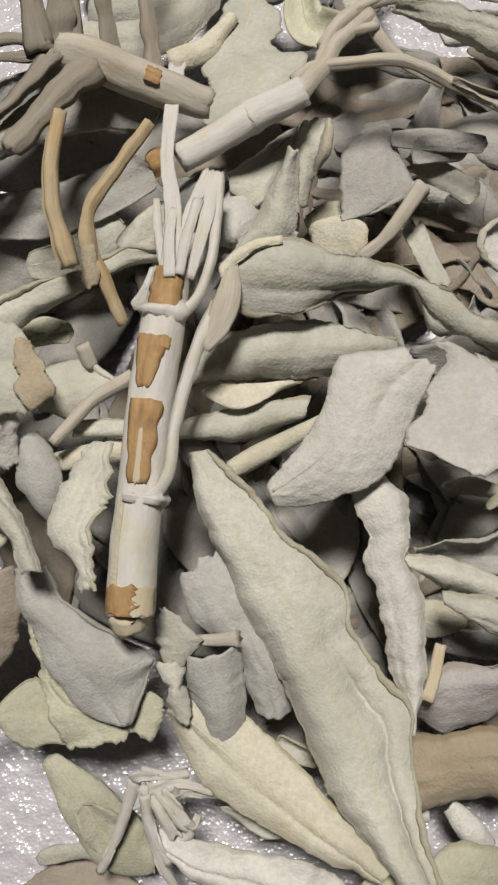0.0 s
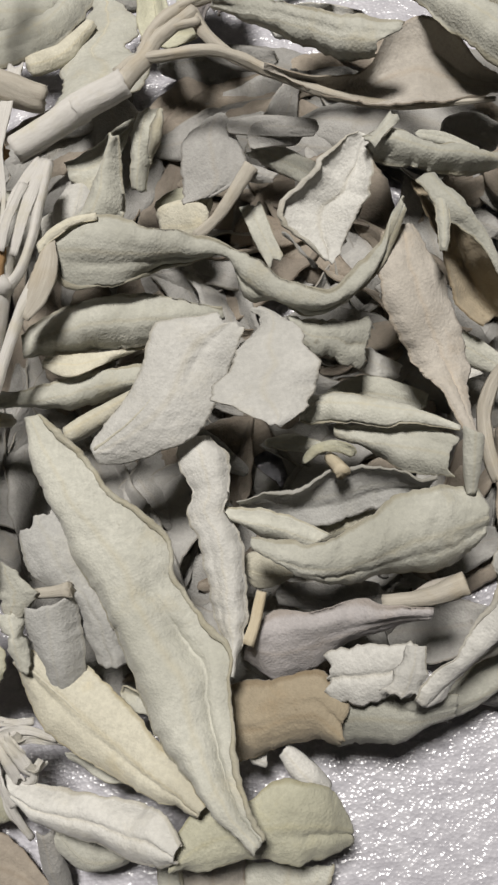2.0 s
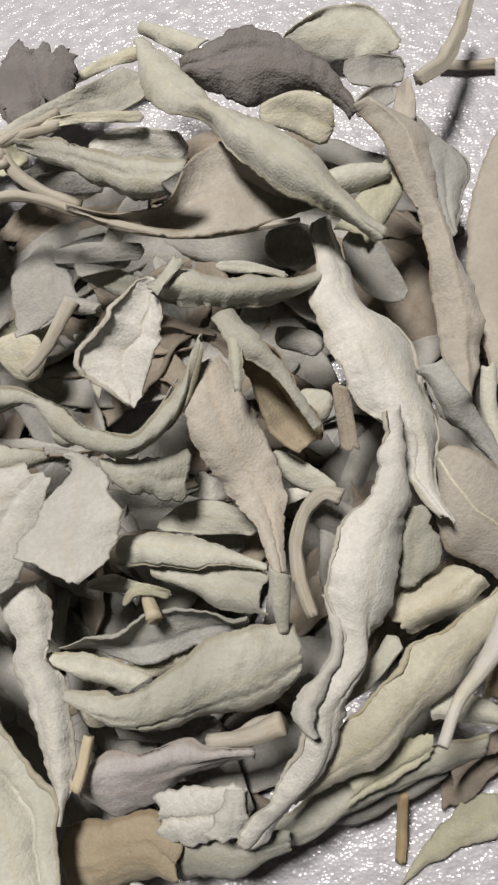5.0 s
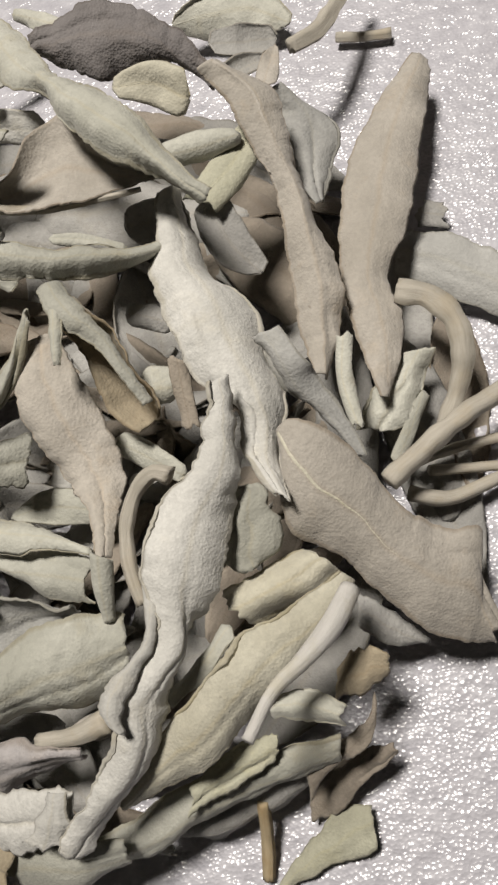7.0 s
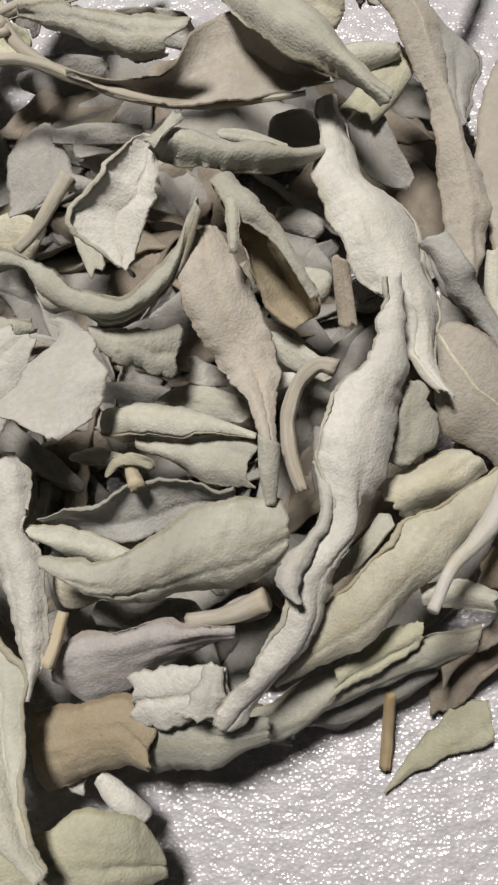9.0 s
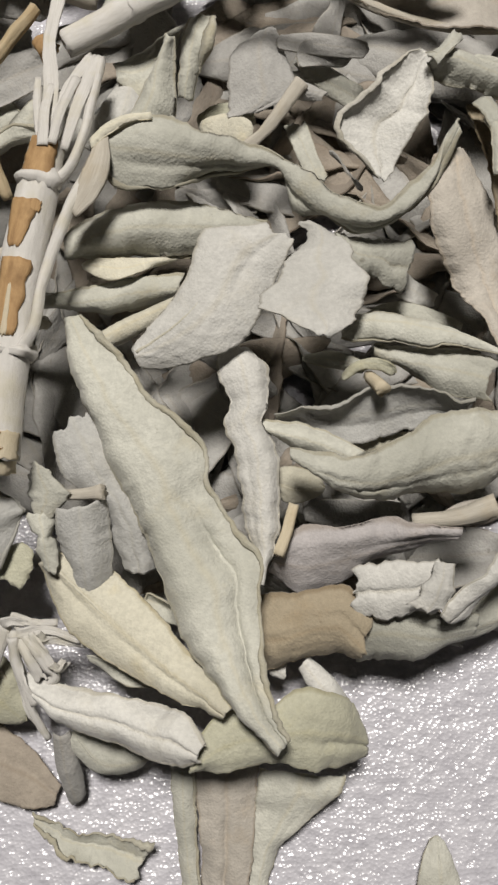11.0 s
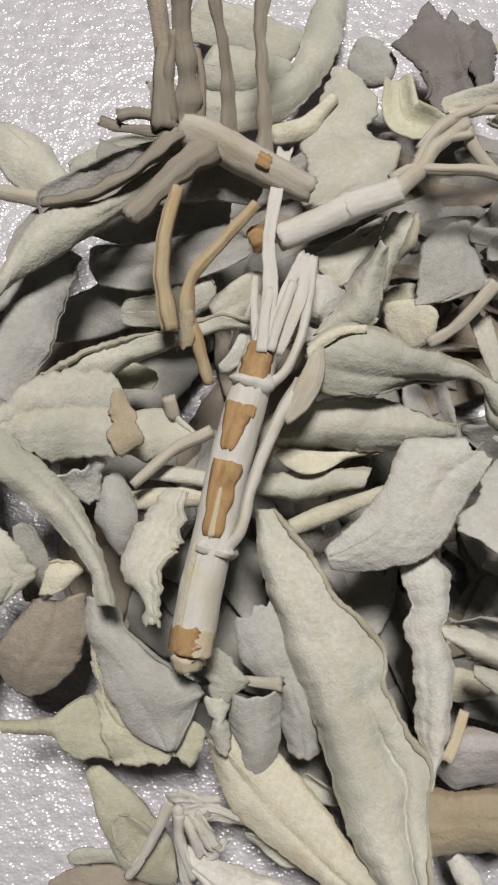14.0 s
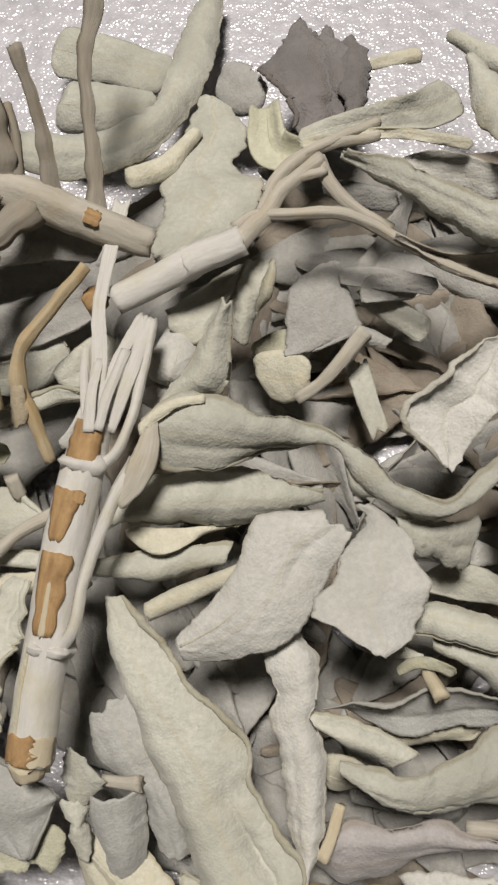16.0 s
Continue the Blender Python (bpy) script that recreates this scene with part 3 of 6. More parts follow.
sheet("s-shaped grey-green dried leaf with a yellow base", SAGE, [(2.2, 53.2, 42, 2.1, 51.6, 42, 0.8), (6.5, 56.4, 42, 4.1, 47.5, 39, 1.7), (11.8, 56.7, 42.2, 9.8, 46.9, 37.2, 2.4), (18, 54.3, 41.4, 16.4, 47.8, 36.4, 2.2), (25.1, 52.8, 39, 23.6, 50.3, 35, 1.8), (30.7, 50.5, 37.8, 30.6, 50.2, 35.5, 1.1), (35, 47.8, 38, 32.3, 43.2, 34.5, 1.6), (39.6, 42.9, 38.3, 37.5, 42.4, 33.4, 2.2), (44.2, 41.8, 37.7, 41.6, 40.2, 33.3, 2.1), (49.2, 43.7, 37.2, 47.8, 40.3, 33.8, 1.9), (53.4, 47.5, 37.2, 52.6, 43.8, 34.8, 1.6), (57, 52.7, 37.8, 56, 47.2, 36.7, 1.1), (58.6, 54.6, 39.5, 58.6, 52, 39.5, 0.5)], rims=(-0.6, 0.35), crease=(0.35, 1.0, 0.2), peak=-0.3)
sheet("domed grey dried leaf lying across the heap", SAGE, [(-4.7, 42.5, 31.5, -5.3, 40.4, 28.5, 2), (1, 46.1, 31.9, 0.8, 39.9, 28.9, 3.6), (7.5, 47.2, 32, 7.3, 39.6, 29, 4), (14.8, 47.6, 31.6, 14.2, 39.6, 28.6, 3.6), (21.5, 46.2, 30.7, 21.2, 40.4, 27.7, 2.6), (28.6, 44, 29.5, 28.2, 43.9, 26.5, 1)], rims=(-0.8, -0.8))
leaf("thin pale leaf edge with a pointed notch", CREAM, [(-2.1, 38.9, 29, 1.3, -12.9), (3.9, 36.8, 30.5, 4.2, 13.8), (10.1, 38.7, 29, 1, -4), (15.9, 39.7, 28, 0.6, -2.7)], curl=(-60, -60))
sheet("pale half-rolled leaf under the twig", SAGE, [(-22.2, 36, 27.5, -23, 35, 25.5, 1.5), (-14.6, 35.9, 27.8, -15.3, 33.5, 25.8, 2), (-7.1, 34.9, 28, -7.7, 32.9, 26, 2.4), (0.4, 35.5, 28, -0.3, 31.6, 26, 2.4), (7.9, 36.5, 28, 6.7, 31.7, 26, 2), (14.4, 36.6, 28, 12, 33.3, 26, 1.5)], rims=(-0.6, -0.6))
leaf("narrow cream leaf under the twig", CREAM, [(-27, 30.5, 25, 2.5, 0.1), (-21.6, 31.2, 24.5, 3.5, -17.2), (-14.5, 31.7, 24.5, 3.3, -18), (-8.4, 31, 24, 1.6, 0.2)], curl=(-120, -120))
leaf("yellowed rolled dried leaf end", CREAM, [(0.9, 26.4, 27, 2.8, 0), (6.3, 28.8, 27, 3.2, 0.3), (12.4, 31.2, 28, 2.4, 0.6), (18.3, 33.9, 28, 1.4, 0)], curl=(-220, -220))
sheet("grey rolled leaf with a broken stalk end", MIST, [(-7.5, -0.2, 25.5, 0.2, 1.1, 25.5, 2), (-8.2, -4.8, 22.5, 0, -5.6, 22.5, 2.6), (-6.2, -12, 18.5, -0.8, -13.9, 18.5, 2.2), (-3.7, -17.7, 16.5, -1.7, -18, 16.5, 1)], rims=(-0.8, -0.8), rib=0)
stalk("short broken stalk stub with a brown end", STALK, [(-5.9, 1.8, 25, 0.8), (-2.9, 1.6, 26, 0.9), (0.1, 1.5, 27, 1.2)], rag=0.5)
sheet("wrinkled grey dried leaf beside the twig", MIST, [(-8, 11, 26.5, -1.2, 15.6, 26.5, 1.6), (-6.7, 5.6, 25, 2.1, 9.5, 25, 2.4), (-2.3, 1.1, 23, 4.7, 3, 23, 2.6), (0.2, -4.5, 20.5, 7.6, -5.5, 20.5, 2.4), (1.7, -10.1, 18.5, 6.7, -10.3, 18.5, 1.6)], rims=(-0.5, -0.8), wrinkle=1.6, ends='tr')
sheet("long cream dried leaf tapering to a stalk", CREAM, [(-12, -8.2, 20, -9.1, -6.2, 21, 1), (-8.2, -17.7, 18.5, -0.2, -10, 19.5, 2), (-3.4, -22.4, 18.5, 5.1, -14.9, 19.5, 2.2), (3.1, -26.7, 19.5, 9.5, -20.1, 20.5, 2.1), (10.2, -30.5, 22, 13.6, -25.2, 23, 1.8), (16.9, -33.4, 25, 18.4, -31.6, 26, 1)], rims=(-0.5, -0.6), rib=1)
leaf("thin grey-green leaf edge curling outward", SAGE, [(-5.1, -23, 16, 1, -27), (-0.1, -25.5, 14.5, 3.4, -18.3), (7.3, -28, 14.5, 3, -19.2), (13, -31.3, 14, 0.9, -0.3)], curl=(-48, -48))
leaf("small wavy leaf edge in the gap", SAGE, [(4.2, -14.7, 14.5, 3.2, -12.9), (8, -16.8, 14, 3.8, -26.1), (10.9, -19, 13.5, 2.5, -22.6)], curl=(48, 48))

# torn leaves below the twig
sheet("blue-grey folded dried leaf", MIST, [(-31.8, 14.3, 30, -26.9, 14.3, 30, 1.5), (-31.1, 8.8, 29, -24.9, 9.8, 29, 2.2), (-29.2, 4.3, 28, -19.4, 5.2, 28, 2.4), (-26.4, -2.2, 27, -12.3, -0.3, 27, 2.1), (-23.2, -6.7, 25.5, -13.3, -1.9, 25.5, 1.4), (-18.5, -9.2, 24.5, -16.5, -9, 24.5, 0.6)], ends='rt', rims=(-0.4, 0.5), wrinkle=0.8)
leaf("broad grey leaf lying under the sprig", GREY, [(-41.6, 75.6, 38, 8.3, -28.1), (-32.5, 80, 38.5, 9.2, -31.7), (-23.2, 83, 39.5, 10, -30.1), (-14.5, 84.2, 38, 8.5, -25.9), (-5.2, 82.9, 35.5, 5.7, -28.6)], curl=(-48, -48))
sheet("yellow-green torn dried leaf", GREEN, [(-31.2, 8.6, 25, -30, 7.6, 25, 0.4), (-30.6, 2, 24, -26.4, -0.9, 24, 0.7), (-29.5, -4.6, 23, -21.5, -6.5, 23, 0.8), (-27.9, -10.2, 22.5, -12.4, -5.5, 22.5, 0.7), (-26.7, -11.8, 22, -12.9, -11.4, 22, 0.3)], ends='rt', jag=0.4)
sheet("ragged olive dried leaf with a thin tip", GREEN, [(-45.9, -5.3, 24, -44.7, -7.4, 24, 0.5), (-40.7, -5.6, 22, -40.6, -7.8, 22, 0.9), (-37.4, -5, 20, -37.1, -8.3, 20, 1), (-32.5, -1.9, 20, -34.9, -11, 20, 0.8), (-29.9, -2.8, 20, -26.9, -11.8, 20, 0.4)], jag=0.4, rib=0, rims=(0.4, 0))
sheet("torn grey-green leaf piece under the twig's end", SAGE, [(-11.5, 7.2, 27.5, -8.2, 5.2, 27.5, 0.4), (-12, 2.6, 26, -5.7, 1.7, 26, 1.2), (-11.5, -1.2, 25, -8.2, -1.8, 25, 0.6)], jag=0.6, ends='tt')
sheet("crumpled torn leaf scrap", SAGE, [(-12, -1.1, 25.5, -7.9, -0.6, 25.5, 0.6), (-11.5, -4.7, 24, -8.2, -3.8, 24, 1.6), (-10.6, -8.4, 22.5, -8.2, -10.3, 22.5, 0.6)], jag=0.6, ends='tt', wrinkle=2)
sheet("ragged olive-grey leaf with a folded rib", SAGE, [(-18.9, 31.9, 30, -15.8, 31.2, 32, 0.6), (-23.8, 26.8, 31, -16.6, 24, 33, 1.1), (-26.1, 18.6, 31.5, -18.2, 20, 33.5, 1.2), (-22.7, 14, 30.5, -19.5, 12.6, 32.5, 1), (-21.7, 10.4, 30.5, -19.1, 9.8, 32.5, 0.5)], jag=0.5, ends='rt', crease=(0.45, 1.2, 0.12), rims=(0, 0.5))
sheet("dim grey dried leaf in the shade of the twig", MIST, [(-30.8, 33.2, 30, -27.4, 34.4, 30, 0.8), (-31, 29.3, 29.5, -24.2, 29.3, 29.5, 2), (-30.3, 24.7, 28, -24.5, 23.7, 28, 1.6), (-27.5, 21.7, 26, -26, 21.3, 26, 0.5)], rims=(-0.4, -0.4), jag=0.3)
leaf("torn pale lower edge of a dried leaf", PALE, [(-34, 35.6, 33.5, 12.4, -12.2), (-33, 32.8, 31.5, 7, -16.4), (-31.6, 29.5, 30, 2.2, -4.7)], curl=(-36, -36), ends='tt', jag=0.25)
sheet("long strap-like dried leaf with a pinched end", SAGE, [(-49.5, 39.3, 41.5, -46.3, 40.3, 40.5, 1), (-45.9, 32.9, 40.5, -37.9, 33.9, 39.5, 1.6), (-39.7, 27.7, 39, -32.6, 29.1, 38, 2), (-34.2, 23.2, 38.5, -29.4, 23.5, 37.5, 2), (-30, 17.8, 38.5, -27.5, 18.9, 37.5, 1.8), (-28.1, 12.6, 38.5, -25.5, 12.6, 37.5, 1.4)], rims=(-0.5, -0.6), rib=0)
sheet("broad dried leaf with a torn tan edge", SAGE, [(-46.7, 39.1, 42, -47.7, 38.1, 40, 1), (-39.6, 47.7, 39.5, -39.4, 35, 37.5, 1.8), (-33.5, 49.3, 38, -32.2, 35.3, 36, 1.7), (-27.9, 48.5, 37.5, -27.2, 35.9, 35.5, 1.1), (-23.6, 40.1, 35.5, -26.7, 37.7, 33.5, 0.4)], jag=0.5, ends='rt', rims=(-0.4, 0))
sheet("tan papery torn leaf margin", TAN, [(-27.8, 46.5, 39.1, -25.9, 46, 38.1, 0.2), (-28.3, 41.6, 38.9, -24.5, 43, 37.9, 0.3), (-27.5, 37.3, 38.3, -22.8, 38.8, 37.3, 0.3), (-26.7, 36.1, 37.3, -23.6, 37.4, 36.3, 0.2)], jag=0.6, ends='tt')
sheet("pale rounded leaf with a stalk", SAGE, [(-28, 44.2, 28.5, -27.8, 38.3, 27.5, 0.6), (-23.5, 46.3, 27.5, -22.9, 37.3, 26.5, 1.6), (-19, 45.5, 28, -19, 39.5, 27, 1.2), (-15.3, 41.9, 29, -15.3, 40.6, 28, 0.4)], rims=(-0.3, 0))
stalk("thin pale stalk of a rounded leaf", STALK, [(-12.6, 41.9, 30, 1.1), (-18.9, 38.1, 31, 1), (-22.7, 34.5, 31, 0.9), (-25, 32.2, 31, 0.8)])
stalk("small broken stalk stub", STALK, [(-19.2, 44.7, 28, 1.2), (-19.6, 46.2, 29.5, 1.1), (-20, 47.5, 30.5, 1.2)], rag=0.5)
sheet("long curved leaf strap with a thick midrib", SAGE, [(-44.4, 48, 30.5, -42.9, 44.4, 27.5, 1), (-37.8, 52.7, 32, -36.1, 47.7, 29, 1.4), (-29.3, 56.3, 33.5, -28.1, 51.9, 30.5, 1.6), (-20.8, 57.7, 34.5, -21, 54.8, 31.5, 1.4), (-12.5, 59.7, 36.5, -12.1, 58.3, 33.5, 1.2), (-6, 59.5, 37.5, -6, 58.6, 34.5, 0.8)], rims=(0.6, 0), rib=0)
leaf("pale pointed leaf beside the twig", PALE, [(-11.3, 51.2, 33.5, 2, -29.3), (-8.2, 54.9, 33, 3.3, -35.7), (-5.4, 59.6, 32, 5.7, -23.2), (-3.4, 65.7, 30, 5.8, -28.8)], curl=(-48, -48))
leaf("grey leaf behind the split twig top", SAGE, [(-13.2, 62.7, 29.5, 3.2, -18.7), (-9.2, 65.4, 29, 6.5, -38.6), (-4, 67.7, 28.5, 8.1, -39)], curl=(-60, -60))

# yellow-brown leaf stalks
stalk("yellow-brown curved leaf stalk", STRAW, [(-18.6, 77.1, 46, 1), (-20.2, 68.7, 46, 1.1), (-20.4, 62.9, 44.5, 1.2), (-18.9, 55.1, 42, 1.5)], rag=0.4, ridge=0.3)
stalk("bent tan leaf stalk with a torn edge", STRAW, [(-6.1, 76.8, 42, 0.9), (-11.5, 70.4, 41, 1), (-16.5, 63.7, 39.5, 1.1), (-16.8, 60.5, 38, 1.3), (-14.8, 54.6, 35.5, 1.1), (-13, 49.1, 33, 0.9)], ridge=0.3)
leaf("tan leaf scrap on a bent stalk", TAN, [(-16.9, 59.8, 38.8, 2.5, -17.5), (-17, 56, 37.3, 2.6, -10.5), (-17, 54.1, 36.3, 2.5, -10.1)], curl=(-48, -48), ends='rt', jag=0.3)

# upper stems

# the stripped twig on top
twig = tagged(new("twig"), "whitish dried twig with peeled brown wood and a split top", "twig")
twig.location = (-0.0145, 0.0062, 0.0345)
STEM = [(-14.3, 6.2, 34.3, 3.4), (-13.0, 15.4, 35.8, 3.3), (-11.3, 23.5, 37.3, 3.2), (-9.2, 34.6, 38.9, 3.2), (-6.6, 45, 40.4, 3.1), (-4.5, 53.1, 41.5, 2.6)]
tube("bark", STEM, BARK, parent=twig, sides=22, ridge=0.03, rag=0.25)
patch("bare_wood", STEM, WOOD, twig, 0.0, 0.1, 72, 165, rise=0.18, taper=0, ragged=0.5)
patch("pith_strip", STEM, PITH, twig, 0.0, 0.085, 15, 80, rise=0.16, taper=0, ragged=0.5)
patch("bare_wood", STEM, WOOD, twig, 0.385, 0.62, 48, 138, rise=0.22, taper=-0.4)
patch("pith_strip", STEM, PITH, twig, 0.385, 0.54, 86, 102, rise=0.34, taper=0.5)
patch("bare_wood", STEM, WOOD, twig, 0.645, 0.8, 55, 152, rise=0.22, taper=-0.6)
patch("bare_wood", STEM, WOOD, twig, 0.885, 1.0, 40, 140, rise=0.22, taper=0)
patch("pale_scuff", STEM, CREAM, twig, 0.06, 0.34, 118, 145, rise=0.1, taper=0)
patch("wood_notch", STEM, WOOD, twig, 0.775, 0.805, 55, 80, rise=0.22, taper=0)
tube("node_collar", [(-11.9, 20.9, 37.0, 3.2), (-11.6, 22.1, 37.1, 3.75), (-11.4, 22.9, 37.3, 3.2)], BARK, parent=twig, sides=18, ridge=0.2, rag=0.5)
tube("node_collar", [(-6.3, 46.3, 40.6, 3.0), (-6, 47.4, 40.8, 3.6), (-5.9, 48.1, 40.9, 3)], BARK, parent=twig, sides=18, ridge=0.2, rag=0.5)
tube("cut_end", [(-14.3, 4.2, 33.6, 2.3), (-14.5, 6.2, 34.5, 2.9)], PITH, parent=twig, sides=18, ridge=0.25, rag=0.5)
blade("fibre", [(-5.1, 52.7, 42, 2.1, -0.3), (-3.6, 60.8, 43, 2.3, 0), (-4, 69.9, 42, 1.9, -2.1), (-3.1, 79.1, 40, 2, -1.5), (-1.6, 89, 38, 2.5, -0.1)], BARK, curl=(-60, -60), ends="pt", wave=0.2, jag=0.1, thick=0.5, parent=twig)
blade("fibre", [(-3.8, 51.6, 43, 1.5, 0), (-2.6, 57.9, 43, 1.5, 1.3), (0.2, 65.3, 41, 1.7, 1.3), (2, 69.8, 39, 2, 4.3)], BARK, curl=(-60, -60), ends="pt", wave=0.2, jag=0.1, thick=0.5, parent=twig)
blade("fibre", [(-2.3, 51.6, 42, 1.5, -3.6), (0.3, 57.8, 43, 1.7, 0.6), (2.9, 69.1, 39, 2.2, 0.9)], BARK, curl=(-60, -60), ends="pt", wave=0.2, jag=0.1, thick=0.5, parent=twig)
blade("fibre", [(-3.4, 51.3, 44, 1.1, 0), (-2.1, 56.3, 44, 1.3, 1.3), (0.1, 63.5, 42, 1.2, -0.6)], BARK, curl=(-60, -60), ends="pt", wave=0.2, jag=0.1, thick=0.5, parent=twig)
blade("fibre", [(-5.5, 52.3, 42, 1.1, 0), (-6.1, 58.4, 42, 1.1, -0.9), (-6.1, 64.8, 41, 0.8, -1)], BARK, curl=(-60, -60), ends="pt", wave=0.2, jag=0.1, thick=0.5, parent=twig)
blade("fibre", [(-4.7, 51.1, 44, 1.5, 0), (-4.4, 56.2, 44, 1.4, -0), (-3.5, 62, 43, 1, -0.3)], BARK, curl=(-60, -60), ends="pt", wave=0.2, jag=0.1, thick=0.5, parent=twig)
side = tube("side_stalk", [(-10.1, 20.9, 38.5, 1), (-7.5, 23.8, 40, 0.9), (-5.9, 30.1, 41, 0.9), (-4.1, 35.9, 41, 0.9), (-1.2, 42.6, 41.5, 1.1), (1.7, 47.4, 42, 1.3)], BARK, parent=twig, sides=12, ridge=0.2)
blade("side_leaf_base", [(-0.9, 41.1, 41.5, 1.7, -0.6), (1.6, 44.5, 42.3, 3.3, -9.6), (3.4, 48.6, 42.8, 3.2, -10.1), (4.2, 52.7, 43, 1.2, 1)], STALK, curl=(-50, -50), ends="pt", wave=0.2, jag=0.1, thick=0.5, parent=twig)
tube("side_stalk", [(-3.8, 46.6, 41, 1), (-1.3, 48.4, 42, 0.8), (1, 53.2, 42.5, 0.8), (2.4, 59.7, 42, 0.8), (3.6, 68.9, 39, 0.7)], BARK, parent=twig, sides=12, ridge=0.2)

# second twig with its leaf stalks
twig = tagged(new("twig"), "smooth whitish twig with a jointed node and branching stalks", "twig")
twig.location = (-0.0024, 0.0726, 0.0385)
tube("bark", [(-2.4, 72.6, 38.5, 2.2), (3.8, 75.3, 39, 2.3), (9.2, 77.7, 40, 2.4), (17.1, 80.5, 41, 2.3)], BARK, parent=twig, sides=20, ridge=0.06, rag=0.2)
tube("node_collar", [(7.9, 77.1, 40, 2.4), (9, 77.6, 40, 2.6), (10.1, 78, 40, 2.4)], BARK, parent=twig, sides=16, ridge=0.15, rag=0.4)
tube("brown_cut_end", [(-7, 72.6, 37, 1.6), (-5.6, 73.2, 37.5, 1.9), (-4.4, 73.4, 38, 1.6)], WOOD, parent=twig, sides=14, ridge=0.3, rag=0.5)
tube("leaf_stalk", [(16.4, 80.3, 41, 1.8), (20, 84.1, 41, 1.5), (23.5, 89.2, 40, 1.2), (29.2, 95.2, 38, 1.1)], STALK, parent=twig, sides=10, ridge=0.25)
tube("leaf_stalk", [(19.1, 83.1, 41, 1), (22.1, 90.2, 40, 1), (27.2, 95.7, 38.5, 0.9), (38.9, 100.3, 35, 0.8)], STALK, parent=twig, sides=10, ridge=0.25)
tube("leaf_stalk", [(29, 95.4, 38, 1.1), (30.3, 92.5, 37, 1.1), (34.4, 88.4, 35, 1), (40.6, 85.3, 33, 0.9)], STALK, parent=twig, sides=10, ridge=0.25)
tube("leaf_stalk", [(20.1, 86.3, 40.5, 0.9), (24.4, 90.2, 40, 0.9), (30.1, 92.9, 38, 0.8)], STALK, parent=twig, sides=10, ridge=0.25)
tube("leaf_stalk", [(20.7, 88.6, 40, 0.8), (23.7, 93, 39.5, 0.8), (30.2, 97.6, 38, 0.8), (39, 102.8, 35, 0.8)], STALK, parent=twig, sides=10, ridge=0.25)

# standing sprig
twig = tagged(new("twig"), "grey dried sprig with upright broken leaf stalks", "twig")
twig.location = (-0.0186, 0.0884, 0.0450)
tube("bark", [(-18.6, 88.4, 45, 2.6), (-13.7, 87.1, 44, 2.9), (-8.3, 85.3, 41.5, 2.9), (-2.8, 83.6, 39.5, 2.7), (3, 82.1, 37.5, 2.2)], STALK, parent=twig, sides=20, ridge=0.12, rag=0.3)
patch("bark_scar", [(-18.6, 88.4, 45, 2.6), (-13.7, 87.1, 44, 2.9), (-8.3, 85.3, 41.5, 2.9), (-2.8, 83.6, 39.5, 2.7), (3, 82.1, 37.5, 2.2)], WOOD, twig, 0.55, 0.66, 60, 110)
tube("leaf_stalk", [(-17.2, 88.2, 45, 2.2), (-17.4, 95, 50, 1.4), (-18.3, 102.2, 55, 1.3), (-17.9, 107, 59, 1.7)], GNARL, parent=twig, sides=12, ridge=0.5, rag=0.8, flat=0.7)
tube("leaf_stalk", [(-10.8, 87.4, 44, 1.5), (-11.3, 94.8, 49, 1), (-12.4, 99.9, 53, 0.9), (-13.5, 103.9, 56, 1.1)], GNARL, parent=twig, sides=12, ridge=0.5, rag=0.8, flat=0.7)
tube("leaf_stalk", [(-4.9, 85.7, 40, 1.5), (-5.5, 97.6, 43, 1), (-6.3, 108.6, 45, 1), (-4.4, 118.2, 47, 1.4), (-4.6, 125.4, 48, 1.2)], GNARL, parent=twig, sides=12, ridge=0.5, rag=0.8, flat=0.7)
tube("leaf_stalk", [(-19.5, 87.7, 45, 1.2), (-25.3, 87.5, 45, 0.8), (-31.8, 89.7, 44, 0.9)], GNARL, parent=twig, sides=12, ridge=0.5, rag=0.8, flat=0.7)
tube("leaf_stalk", [(-19.7, 88.8, 46, 1.2), (-25.3, 90, 46, 0.9), (-28.8, 89.6, 46, 1)], GNARL, parent=twig, sides=12, ridge=0.5, rag=0.8, flat=0.7)
tube("leaf_stalk", [(-18.6, 87.2, 45, 2.1), (-23.7, 82.3, 45, 1.3), (-31.1, 77.3, 44, 1.2), (-40.5, 75.9, 42, 1)], GNARL, parent=twig, sides=12, ridge=0.5, rag=0.8, flat=0.7)
tube("leaf_stalk", [(-13.7, 85.8, 45, 2.2), (-18.6, 80.4, 46, 1.4), (-23, 74.9, 46.5, 1.3), (-25.8, 71.1, 47, 1.3)], GNARL, parent=twig, sides=12, ridge=0.5, rag=0.8, flat=0.7)
tube("leaf_stalk", [(-21.1, 87.6, 46, 1.5), (-21.6, 92.6, 49, 1), (-21, 99.2, 51, 1)], GNARL, parent=twig, sides=12, ridge=0.5, rag=0.8, flat=0.7)
tube("leaf_stalk", [(-20, 88.6, 46, 1.4), (-20.3, 94, 50, 0.9), (-19.3, 99.8, 53, 0.9)], GNARL, parent=twig, sides=12, ridge=0.5, rag=0.8, flat=0.7)
tube("leaf_stalk", [(-16.3, 88.2, 45, 1.5), (-15.2, 93.4, 48, 0.9), (-16.3, 98.9, 50, 0.8)], GNARL, parent=twig, sides=12, ridge=0.5, rag=0.8, flat=0.7)
